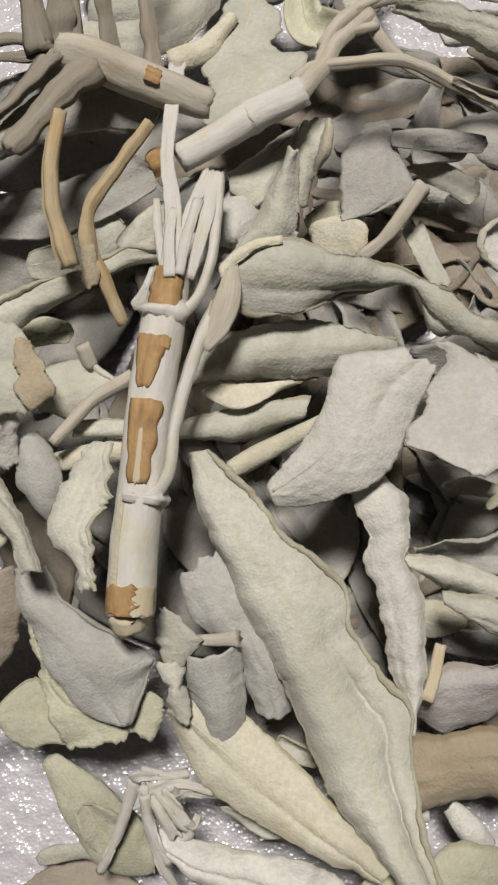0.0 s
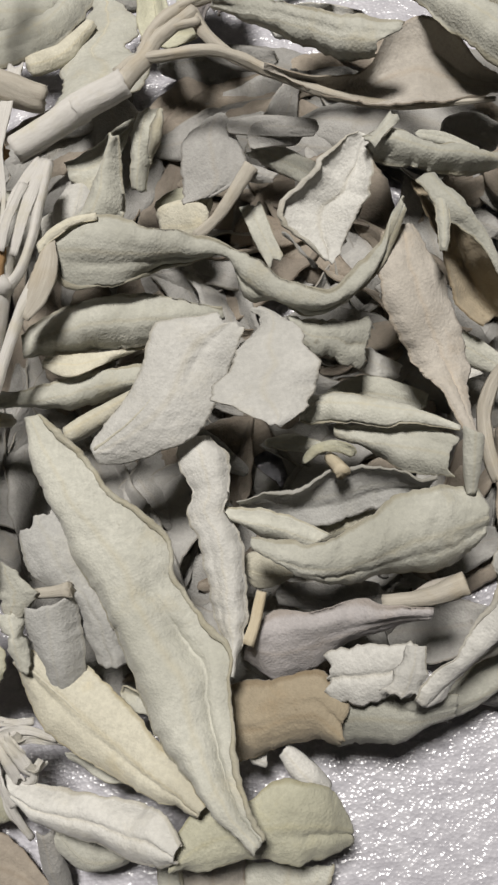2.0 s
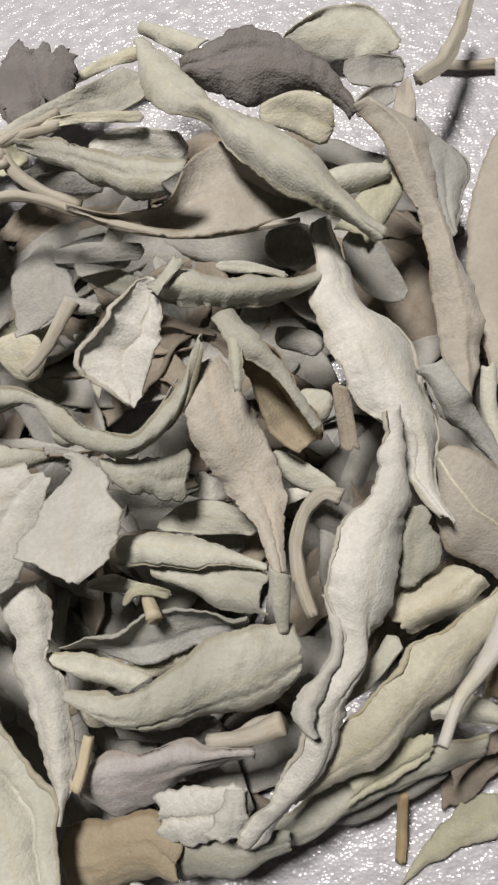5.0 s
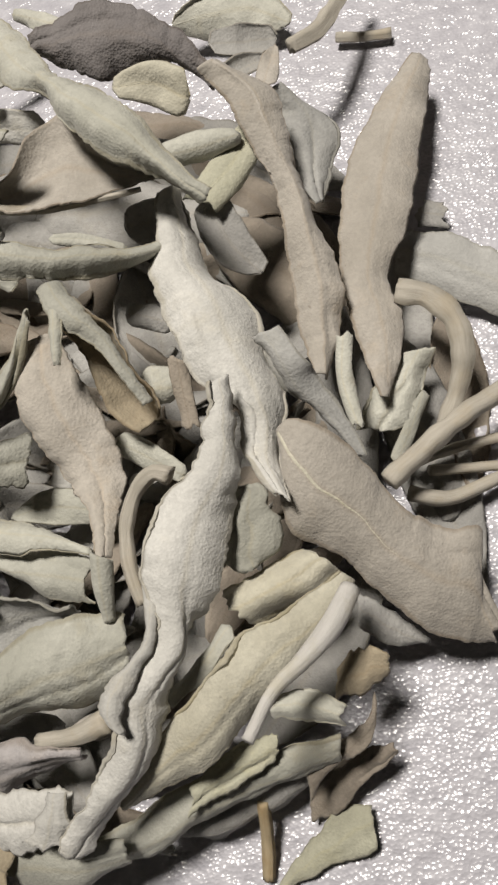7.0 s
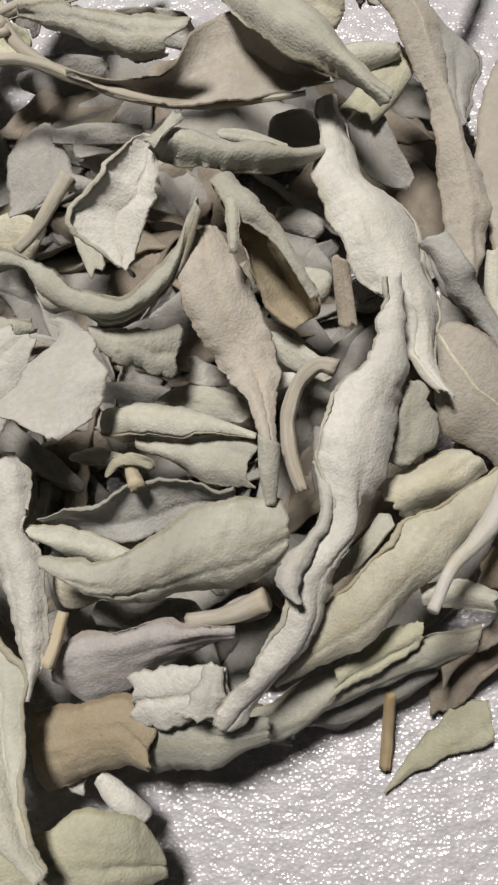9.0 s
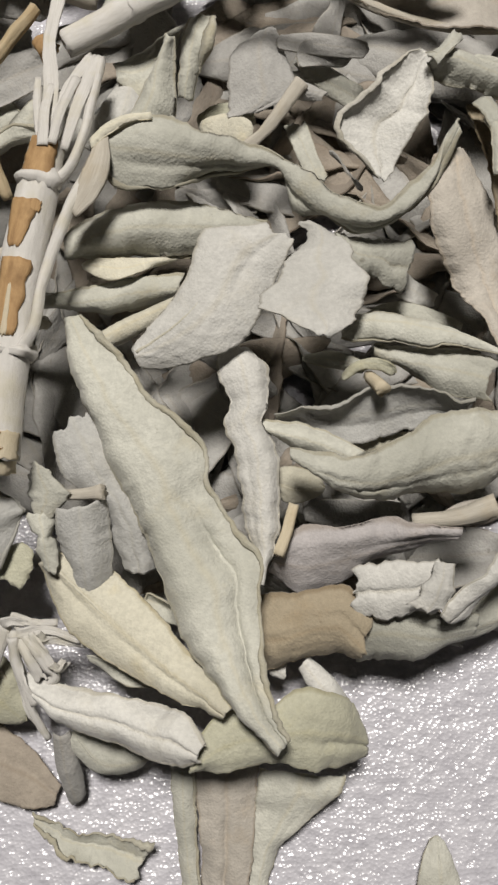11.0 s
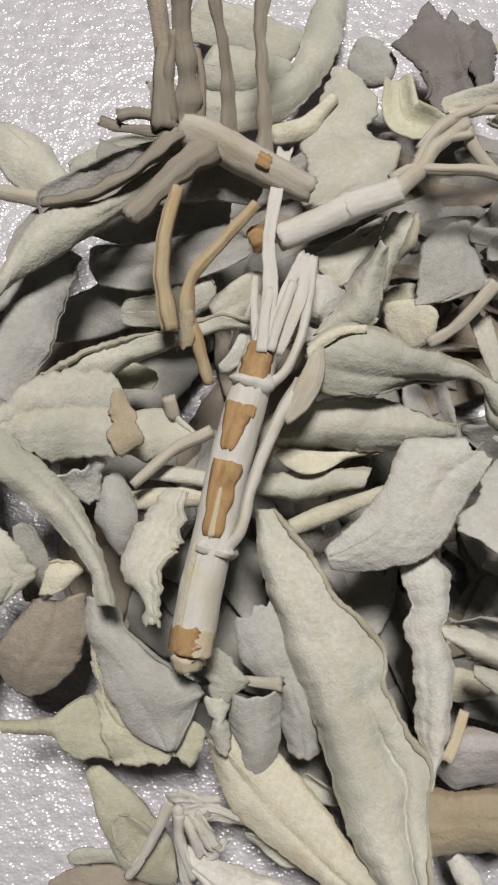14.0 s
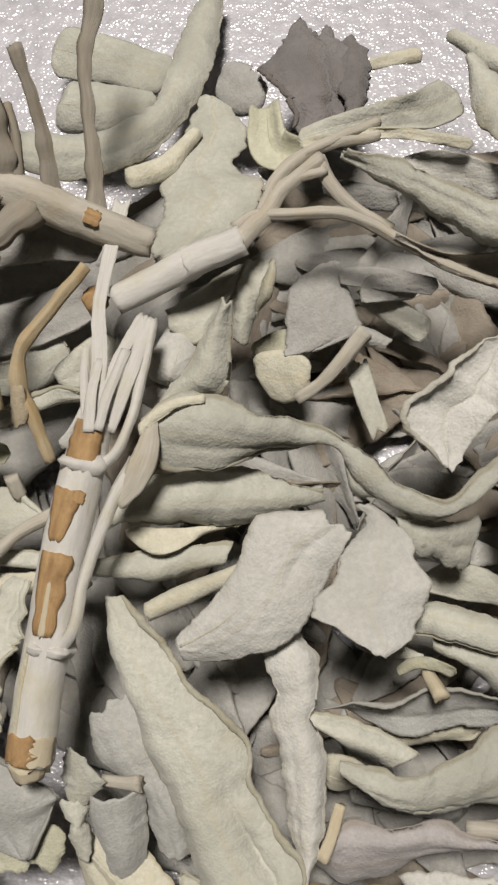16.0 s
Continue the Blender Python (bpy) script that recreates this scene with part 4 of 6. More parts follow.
blade("withered_leaf", [(-21.8, 88.6, 46, 2.2, -1.5), (-21.4, 96.8, 49, 2.7, -2.9), (-22.4, 104.3, 51, 3.1, -0.2), (-23.3, 109.1, 52, 3, -0.5), (-23.9, 115.6, 53, 2.4, 0.7)], BROWN, curl=(-150, -200), ends="tr", wave=0.8, parent=twig)

# left side of the heap
sheet("broad grey leaf hooked under the sprig", SAGE, [(-51.1, 56.6, 41.5, -51.8, 53.9, 38.5, 1.5), (-45, 67.3, 41.5, -47.1, 61.7, 38.5, 2), (-39.2, 75.5, 42, -37.5, 68.5, 39, 2.2), (-32.5, 76.7, 42, -32.3, 72.6, 39, 1.8), (-25.8, 80.4, 42, -26.1, 78.9, 39, 1.4), (-20.5, 85.4, 42.5, -19.8, 84.1, 39.5, 1)], rims=(-0.6, 0), rib=0)
sheet("dim grey leaf hanging at the heap's edge", MIST, [(-43.2, 74.8, 33, -35.5, 71, 33, 1), (-47.9, 66.2, 32, -38.2, 62.7, 32, 2.4), (-51.3, 58.2, 32.5, -39.8, 54.4, 32.5, 2.2), (-53.2, 48.9, 34, -45.3, 44.2, 34, 1)], rims=(-0.4, 0.4), jag=0.3)
# the dark material stands in for shade on a leaf turned from the lamp
leaf("grey leaf standing at the heap's edge, darkened for shade", DARK, [(-60.1, 69.2, 42, 6.3, 0.6), (-56.8, 53.3, 41, 9.8, 11.2), (-53.3, 39.3, 39, 9.7, 10.1), (-51, 29.3, 36, 3.3, -16.7)], curl=(-60, -60), crumple=0.6)
sheet("pale torn leaf hanging over the edge", SAGE, [(-51.7, 25.3, 37, -46.3, 25.6, 37, 0.5), (-51.3, 19.2, 37, -40.7, 21, 37, 1.4), (-50.3, 13.9, 36, -38.1, 17.4, 36, 1.2), (-47.8, 7.4, 34, -44.5, 12.5, 34, 0.4)], jag=0.5, ends='rt')
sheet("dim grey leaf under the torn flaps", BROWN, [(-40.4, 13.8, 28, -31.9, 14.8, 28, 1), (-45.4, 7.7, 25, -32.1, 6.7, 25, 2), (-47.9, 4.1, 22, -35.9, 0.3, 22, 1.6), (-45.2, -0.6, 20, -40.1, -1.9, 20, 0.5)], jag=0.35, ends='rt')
# brown in place of grey puts the shade on this leaf into its colour
leaf("grey leaf drooping to the foam, browned for shade", BROWN, [(-56, 18.9, 30, 4.3, -5.5), (-55.5, 7.6, 25, 11.5, 2), (-56.8, -3, 16, 9.8, 11.9), (-58.6, -10.7, 6, 2.3, 21.4)], curl=(-72, -72))
sheet("small cream dried leaf chip", CREAM, [(-38.6, 14.4, 31.5, -37, 19.7, 32.5, 0.4), (-35, 14.8, 32, -34.1, 19.7, 33, 0.9), (-32.2, 18.2, 31.5, -31.8, 18.7, 32.5, 0.3)], jag=0.3, rims=(0, 0.3))
leaf("grey leaf leaning against the heap", GREY, [(-41.9, 25.4, 33, 2.9, 2.7), (-40.3, 19.3, 30, 5.3, 1.2), (-39.8, 13.2, 26, 4.9, 4.5)], curl=(-60, -60))
leaf("folded grey-green leaf sticking out", SAGE, [(-53.2, 98.1, 28, 3.7, 3.5), (-49, 92.7, 27, 9.9, 11.7), (-41.7, 85.1, 28, 6.1, -0.5)], curl=(-120, -120))
stalk("grey leaf stalk reaching past the heap", STALK, [(-69.3, 81.5, 25, 1), (-62.8, 83.7, 26, 1.1), (-55.2, 85.7, 27, 1.3), (-44.8, 84, 28, 1.5)])
leaf("dark leaf below the outer stalk", GREY, [(-51, 74.1, 24, 1.9, -1.4), (-47.1, 79.2, 25, 4.5, -0.4), (-42.6, 83.2, 26, 4.3, -3)], curl=(-60, -60))
leaf("pale blade behind the sprig", SAGE, [(-40.2, 90.2, 25, 5.8, -20.2), (-30.1, 93.5, 26, 8.3, -14.4), (-20.9, 92.6, 27, 7, -17.2)], curl=(-48, -48))
leaf("grey leaf low on the edge of the heap", GREY, [(-44.9, 63.2, 19, 6, -19.4), (-35.7, 66, 19, 9.1, -26.2), (-26.9, 70.2, 20, 8.8, -26.9), (-18.7, 73.5, 20.5, 6.2, -28.5)], curl=(-60, -60))
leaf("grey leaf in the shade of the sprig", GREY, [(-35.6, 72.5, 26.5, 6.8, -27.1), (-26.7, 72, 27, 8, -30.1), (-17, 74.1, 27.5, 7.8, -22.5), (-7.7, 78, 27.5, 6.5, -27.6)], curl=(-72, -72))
leaf("tan-tinted leaf under the yellow stalks", SAGE, [(-30.2, 64.9, 23, 4.2, -29.2), (-21.4, 65.7, 23.5, 6.4, -27), (-13.2, 70.2, 24, 5.8, -19.2)], curl=(-60, -60))
leaf("dim leaf in the gap beside the tan leaf", GREEN, [(-32.1, 52, 23.5, 3.4, -14.6), (-27.4, 53.2, 23, 4.6, -25.1), (-22.7, 52.5, 23, 3.1, -39.5)], curl=(-60, -60))

# front edge on the foam
sprig = tagged(new("leaf_sprig"), "small whitish withered sprig with splayed strips", "sprig")
sprig.location = (-0.0170, -0.0174, 0.0190)
blade("strip", [(-17.1, -16.9, 19, 1.7, 1.5), (-20, -23.7, 16, 1.4, -1.4), (-22.4, -28, 14, 1.2, 1.1), (-24.7, -31.5, 12, 1.2, 1.8)], BARK, curl=(-90, -70), ends="rt", wave=0.9, thick=0.4, jag=0.15, crumple=0.9, parent=sprig)
blade("strip", [(-16.2, -17.4, 20, 0.4, 96.9), (-12.9, -19.9, 19.5, 1.3, -16.3), (-9.1, -20.2, 17.5, 1.4, -21), (-5, -21.4, 16.5, 1.1, -28.9)], BARK, curl=(-90, -70), ends="rt", wave=0.9, thick=0.4, jag=0.15, crumple=0.9, parent=sprig)
blade("strip", [(-16.3, -18.3, 19, 1.8, -1.1), (-15.8, -24.7, 17, 1.6, 1.4), (-14.6, -31.2, 14, 1.3, 4.8), (-12.6, -35.9, 11, 0.8, -0.6)], BARK, curl=(-90, -70), ends="rt", wave=0.9, thick=0.4, jag=0.15, crumple=0.9, parent=sprig)
blade("strip", [(-14.5, -18.8, 20, 1.3, 0), (-12.5, -21.5, 20, 1.3, -2.5), (-9.8, -25.1, 18, 1.2, -9.6), (-7.7, -23.9, 17, 0.4, -63.8)], BARK, curl=(-90, -70), ends="rt", wave=0.9, thick=0.4, jag=0.15, crumple=0.9, parent=sprig)
blade("strip", [(-17.9, -17.2, 19.5, 1.9, -28.6), (-16, -16.7, 20.5, 1.5, -24.9), (-14, -17.4, 19.5, 0.9, -8.4)], BARK, curl=(-90, -70), ends="rt", wave=0.9, thick=0.4, jag=0.15, crumple=0.9, parent=sprig)
blade("strip", [(-15.4, -19.5, 20, 1.2, 0), (-13.8, -22.5, 20, 1.4, -0.8), (-12.1, -26, 18, 1.6, 3.2)], BARK, curl=(-90, -70), ends="rt", wave=0.9, thick=0.4, jag=0.15, crumple=0.9, parent=sprig)
sheet("pale dried leaf lying at the front edge", PALE, [(-14.9, -25.1, 17, -14.4, -28.1, 16, 1.5), (-9.1, -27.3, 17.5, -10.1, -32.7, 16.5, 2.5), (-0.6, -29, 18.5, -2.6, -35.9, 17.5, 2.8), (6.7, -31.2, 20.5, 4.7, -38.7, 19.5, 2.6), (10.8, -32.9, 23.5, 9.8, -40, 22.5, 2.1), (13.6, -36.7, 25.5, 13.1, -39.2, 24.5, 1)], rims=(-0.8, -0.8), crease=(0.0, 0.9, 0.12))
sheet("greenish blunt leaf at the front edge", GREEN, [(10.9, -39.2, 23, 10.9, -41.1, 21, 0.5), (15.5, -33.4, 22, 15.4, -41.7, 20, 1.4), (24.1, -32, 21, 23.1, -40.6, 19, 1.7), (29.4, -29.7, 20.5, 29, -42, 18.5, 1.7), (36.1, -32, 18, 33.3, -42.4, 16, 1.4), (38.6, -36.6, 14, 38.8, -41.5, 12, 0.6)], rims=(-0.4, -0.5), ends='tr')
sheet("tan dried leaf with a felted skin", TAN, [(20.9, -15.7, 17, 20.8, -28.2, 12, 2), (27.1, -15.3, 18.5, 24.2, -27.1, 13.5, 2.8), (32.9, -14.7, 19.5, 30.2, -25.1, 14.5, 3), (36.6, -14.7, 20.5, 34.2, -24.9, 15.5, 2.8), (40.6, -20.3, 20.5, 39, -26.3, 15.5, 2)], ends='rt', rims=(-0.8, -0.5), rib=0, wrinkle=1.4)
leaf("small rolled pale leaf at the front", PALE, [(29.6, -26, 13, 2.6, -6.3), (32.5, -29.7, 11.5, 4.6, -9.8), (35, -32.9, 9, 3.7, 8.2)], curl=(-170, -170))
leaf("tiny pale dried leaf scrap", PALE, [(24.2, -26.9, 11.5, 2.3, -26.3), (26.8, -27.7, 11.5, 2.6, -23)], curl=(-120, -120))
sheet("mauve-grey dried leaf tapering to its stalk", MAUVE, [(27.4, -7.4, 23.5, 24.8, -11.2, 17.5, 1), (31.5, -5.4, 22.3, 29.1, -15, 15.7, 1.8), (38, -5.2, 22.9, 35.4, -14.1, 16.1, 2), (45.3, -5.4, 24.1, 43.5, -10.5, 17.9, 1.7), (50.5, -6.4, 25.9, 50.2, -8.9, 21.1, 1.1), (55.1, -7.8, 26, 54.6, -9, 23, 0.6)], rims=(-0.6, 0), peak=-0.6, rib=0)
stalk("pinkish stalk of a mauve leaf", STALK, [(47.9, -5.5, 24, 1), (54.8, -5.6, 26, 1.2), (60.3, -4.3, 28, 1.6)])
stalk("short pale cut straw", PITH, [(29.6, -1.9, 25, 0.8), (28.3, -5.8, 25, 0.9), (26.6, -9.7, 25, 0.9)], rag=0.3)
leaf("grey-green leaf in the front hollow", GREEN, [(-31.6, -13.7, 14, 2.4, -2), (-26.1, -21.2, 12.5, 8, -5.1), (-20.4, -29.5, 9, 8.2, -10.2), (-16.7, -32.9, 8.5, 2.7, -22.5)], curl=(-60, -60))
blade("strip", [(-15.3, -18.9, 20.5, 1.5, -20), (-10.6, -18.7, 19.3, 1.3, 15), (-5.7, -20.5, 18.1, 1.1, -10)], BARK, curl=(-110, -60), ends="tt", wave=1.2, thick=0.4, jag=0.2, crumple=0.8, parent=sprig)
blade("strip", [(-13.2, -19.2, 20.5, 1.6, -20), (-11.0, -22.7, 19.3, 1.4, 15), (-9.9, -26.0, 18.1, 1.2, -10), (-12.4, -27.2, 16.9, 1.0, 20)], BARK, curl=(-110, -60), ends="tt", wave=1.2, thick=0.4, jag=0.2, crumple=0.8, parent=sprig)
blade("strip", [(-16.3, -16.2, 20.5, 1.3, -20), (-13.0, -17.3, 19.3, 1.1, 15), (-9.3, -17.7, 18.1, 1.0, -10)], BARK, curl=(-110, -60), ends="tt", wave=1.2, thick=0.4, jag=0.2, crumple=0.8, parent=sprig)
blade("strip", [(-15.9, -19.4, 20.5, 1.5, -20), (-15.7, -23.1, 19.3, 1.3, 15), (-14.6, -26.6, 18.1, 1.1, -10), (-13.3, -30.1, 16.9, 1.0, 20)], BARK, curl=(-110, -60), ends="tt", wave=1.2, thick=0.4, jag=0.2, crumple=0.8, parent=sprig)
blade("strip", [(-12.1, -18.9, 20.5, 1.2, -20), (-11.3, -19.9, 19.3, 1.1, 15), (-10.6, -19.7, 18.1, 0.9, -10)], BARK, curl=(-110, -60), ends="tt", wave=1.2, thick=0.4, jag=0.2, crumple=0.8, parent=sprig)
blade("strip", [(-10.0, -23.7, 20.5, 1.0, -20), (-9.1, -24.6, 19.3, 0.9, 15), (-8.5, -23.6, 18.1, 0.8, -10)], BARK, curl=(-110, -60), ends="tt", wave=1.2, thick=0.4, jag=0.2, crumple=0.8, parent=sprig)
leaf("pale curled leaf in the front hollow", CREAM, [(-26.5, -21.1, 15, 2.8, -5.3), (-24.2, -24.3, 13.5, 6.4, -6), (-20, -30.2, 9.5, 5.6, -4.5)], curl=(84, 84))
sheet("flat brown leaf lying on the foam", BROWN, [(-39.4, -34.7, 2.4, -40, -37.8, 2.4, 0.3), (-35, -32.2, 2.8, -32.7, -38.8, 2.8, 0.7), (-26.7, -32, 3, -26.4, -44.6, 3, 0.8), (-19.4, -36.3, 2.6, -19.2, -47.6, 2.6, 0.7), (-12.5, -44.2, 2.4, -14.2, -47.7, 2.4, 0.3)], ends='tr')
leaf("pale leaf sliver behind a brown leaf", SAGE, [(-36.4, -30.3, 4.5, 2, -20.1), (-31.3, -29.5, 5.5, 2.8, -16.1), (-25.4, -29.6, 7.5, 2.8, -16.3)], curl=(-48, -48))
leaf("grey-green leaf tip resting on the foam", SAGE, [(-8.9, -35, 10, 3.1, 2.3), (-4.1, -39.1, 7.5, 6.4, -28.8), (3.2, -40, 7, 4.5, -26.8)], curl=(-84, -84))
leaf("grey curled leaf standing on the foam", GREY, [(-10.5, -34.4, 10, 3.7, -4.9), (-10.3, -41.1, 6, 4.8, -2), (-9.5, -47, 2, 2.5, -4.1)], curl=(-150, -150))
sheet("withered curled leaf on the foam", SAGE, [(-17.3, -48.2, 3.4, -17.1, -50.3, 3.4, -0.5), (-11.5, -51.2, 3.6, -12.5, -55.5, 3.6, -1.4), (-3.8, -52.7, 3.6, -5.8, -58, 3.6, -1.2), (2.9, -53.9, 3, -0.3, -60.2, 3, 0.3)], rims=(0.8, 0.7), jag=0.5, ends='rt', wave=1.6)
sheet("grey-green leaf strip reaching over the foam", SAGE, [(6.8, -39.1, 9, 11, -39.4, 9, 0.5), (6.8, -45.6, 7, 10.7, -45.8, 7, 0.8), (6.9, -52.3, 4, 10.4, -53.4, 4, 0.8), (7.3, -62, 2, 10.5, -62.2, 2, 0.6)], rims=(-0.3, 0.3))
sheet("rosy brown leaf reaching over the foam", ROSE, [(10.6, -39.3, 9.5, 21.8, -39.1, 9.5, 0.8), (10.6, -45.7, 7.5, 21, -45, 7.5, 1.2), (11, -53.3, 4.5, 19.9, -53, 4.5, 1.3), (10.6, -62.2, 2, 18.4, -62.6, 2, 1)], rims=(-0.3, -0.3))
sheet("grey leaf spread beside a rosy leaf", SAGE, [(21.5, -42.8, 8, 35.6, -44.9, 8, 0.6), (20.9, -45.6, 7, 34.9, -46.6, 7, 1.2), (20.2, -49.4, 5, 31, -50.2, 5, 1.3), (19.3, -55.8, 3.5, 25, -55.2, 3.5, 1), (18.4, -62.6, 2, 21.4, -62.8, 2, 0.5)], rims=(0, -0.4))
leaf("rounded leaf tip lying on the foam", SAGE, [(50.6, -56.2, 2, 1.6, -0), (50.2, -60.1, 2, 5.4, 0), (49.9, -65.4, 1.5, 7.7, 0.2), (49, -72.8, 1, 5.3, 0.3)], curl=(-22, -22))

# right of the middle
sheet("twisted grey-green dried leaf with fine wrinkles", SAGE, [(29.2, 5.4, 33, 29.5, 4, 32, 1.2), (34.9, 3.8, 33.5, 34.1, 0.3, 30.5, 1.9), (40.5, 3.9, 33.3, 38.1, -1.3, 28.7, 2.7), (46.3, 6.2, 33, 44.1, -1.7, 27, 3.3), (51.9, 9, 31.7, 52.1, -1.7, 26.3, 3.6), (57.4, 10.3, 30.7, 58.4, -1.8, 26.3, 3.4), (64.9, 8.9, 29.5, 64, 2.3, 26.5, 2.5)], rims=(-0.8, -0.8), wrinkle=1.6, rib=0, vein=0.35)
sheet("narrow rolled grey leaf", SAGE, [(24.5, 11.5, 27.5, 25.6, 10.4, 26.5, 0.8), (29.5, 10.8, 27.5, 29.4, 7.1, 26.5, 2.2), (35.7, 8.7, 27.5, 34.2, 4.9, 26.5, 2.2), (41.1, 5.2, 27.5, 36.9, 3.6, 26.5, 0.8)], rims=(-0.8, -0.8), wrinkle=1.2)
sheet("grey leaf seen from its underside with a toothed edge", MIST, [(27.4, 11.5, 28, 27.8, 11.7, 22, 0), (34.4, 12.9, 28.5, 34.2, 9.3, 22.5, -0.9), (42.9, 14.5, 30, 42.5, 7.4, 24, -1.2), (50.1, 14.3, 31, 49.2, 8.9, 25, -0.9), (58, 11.7, 31.5, 56.9, 10.8, 25.5, 0)], jag=0.4, rib=0, rims=(0.3, 0))
leaf("cream leaf glimpsed below a grey one", CREAM, [(36.3, 6.9, 20, 2.4, -2.3), (43.7, 7.6, 20.5, 4.2, -43.5), (51.3, 8.1, 21.5, 2, -26.2)], curl=(-60, -60))
leaf("yellow-green oval leaf in the gap", CREAM, [(26.9, 2.6, 21, 5, -23.4), (30.8, 2, 20.5, 6.1, -29.6), (34.9, 1.3, 20.5, 2, -29.6)], curl=(-84, -84))
sheet("grey-green leaf layered over another", SAGE, [(39.9, 27.7, 29, 38.6, 23.3, 30, 1), (44.7, 27.2, 31, 44.5, 21.8, 32, 1.5), (51.6, 25.1, 31.5, 51.8, 19.9, 32.5, 1.5), (56.7, 22.1, 32, 57, 19.4, 33, 1.2), (62.1, 18.5, 32.5, 62.1, 17.7, 33.5, 0.5)], rims=(-0.6, 0.3), rib=0)
sheet("grey-green leaf folded over itself", SAGE, [(43.9, 22.3, 29.5, 44.5, 20.6, 27.5, 1.2), (49.2, 20.9, 29.8, 49.1, 17.4, 27.8, 2), (56.3, 20.1, 30.5, 54.4, 13.4, 28.5, 2), (62, 17.6, 31.5, 61.1, 11.6, 29.5, 1.5)], rims=(0, -0.7), ends='rt', rib=0)
leaf("curled torn end of a folded leaf", SAGE, [(64.1, 17.5, 33.5, 3.4, 1.1), (63.3, 13.1, 32, 2.9, 5.3), (62.9, 8.7, 30, 1.4, 2.3)], curl=(-180, -180), ends='rt')
leaf("green crescent-shaped curled leaf edge", GREEN, [(38.3, 17, 28, 1.2, 51.6), (41.2, 18.5, 30.2, 1.5, 11.2), (44.3, 18, 31.2, 1.7, -17.3), (46.3, 16.8, 30, 1.2, 19.1)], curl=(-84, -84))
leaf("grey leaf sliver in the fold", SAGE, [(32.5, 21.2, 27, 1.1, -5.2), (37.3, 20.5, 27.5, 2.6, -24.9), (42.5, 18.6, 28, 1.6, -2.6)], curl=(-84, -84))
stalk("pale broken stalk end", PITH, [(42.5, 17, 29, 1), (43.4, 15.2, 31, 1.1), (43.9, 13.7, 32.5, 1.2)], rag=0.4)
sheet("bright triangular dried leaf with a torn edge", PALE, [(52.6, 63.1, 45, 54.5, 61.8, 45, -0.5), (49.4, 62, 44, 54.2, 58.2, 44, -1.3), (45.3, 58.6, 43, 53, 53.9, 43, -1.8), (38.8, 52.8, 41, 50.8, 51.2, 41, -1.6), (41.1, 50.6, 39.5, 48.9, 48.6, 39.5, -0.8), (45.4, 46.2, 38, 46.4, 45, 38, 0)], ends='rt', rims=(0.4, 0), jag=0.3, wrinkle=0.6, rib=1)
leaf("rolled pale leaf stalk end", SAGE, [(53.5, 59.4, 47, 2.3, 0), (55.9, 61.4, 47, 1.9, -2.7), (58, 64, 46, 1.8, -9.6)], curl=(-128, -128), ends='pt', crumple=0.6)
leaf("dim leaf under the bright triangular one", GREY, [(39.7, 57.3, 28, 0.8, -55), (42.6, 53.9, 26.5, 1.6, -126.8), (44.9, 50.8, 25.5, 0.7, -46.6)], curl=(-48, -48))
sheet("rolled grey leaf with a yellow tip", SAGE, [(52.7, 60.9, 47, 53.4, 59.7, 46, 1.5), (56.5, 63.4, 44.5, 55.4, 58.8, 43.5, 2.7), (62.6, 62.4, 41.5, 61.8, 57.6, 40.5, 3), (69, 62.3, 38.5, 69, 57.8, 37.5, 2.8), (73.7, 62, 36, 73.8, 59.6, 35, 2.3), (78.2, 63.7, 33.5, 78.1, 62.2, 32.5, 1)], rims=(-0.9, -0.9), rib=0)
leaf("thin leaf rim behind the rolled leaf", SAGE, [(62.4, 65.9, 38, 1.3, 4.6), (66.6, 65.3, 37, 1.8, 3.1), (73.2, 63.6, 34, 1, -2.5)], curl=(-84, -84))
sheet("cupped dried leaf with a bright rim", TAN, [(60.6, 58, 37.5, 63.6, 57.1, 39.5, -1), (62.6, 52.9, 36, 67.4, 52.5, 38, -2.6), (64.1, 47.5, 34, 70, 48.6, 36, -3.6), (65.3, 42.7, 31, 72.2, 43.7, 33, -4), (66.6, 38.7, 29, 74.2, 38.7, 31, -3.6), (69.9, 35.9, 28, 73.5, 36.8, 30, -2)], rims=(0, 0.4))
sheet("curled strip at the tip of a cupped leaf", SAGE, [(62.3, 55, 40.5, 64.4, 54.2, 40.5, 0.8), (62.5, 50.4, 41, 64.9, 50.4, 41, 1), (62.6, 46.5, 41, 64.1, 46.3, 41, 0.8), (62.5, 43.9, 40.5, 63.3, 43.6, 40.5, 0.4)], rims=(-0.4, 0.4), jag=0.4, ends='rt')
sheet("bright leaf edge beside a cupped leaf", SAGE, [(60.9, 56.3, 40.5, 64.1, 57.3, 39.5, 1), (63.3, 50.2, 41, 67.1, 51.8, 40, 1.3), (67.1, 47.4, 39.5, 69.2, 49, 38.5, 1.1), (70.5, 42, 37.5, 72, 43.2, 36.5, 0.7), (72.9, 37.3, 34.5, 74.1, 38.1, 33.5, 0.4)], rims=(-0.3, -0.3), jag=0.3)
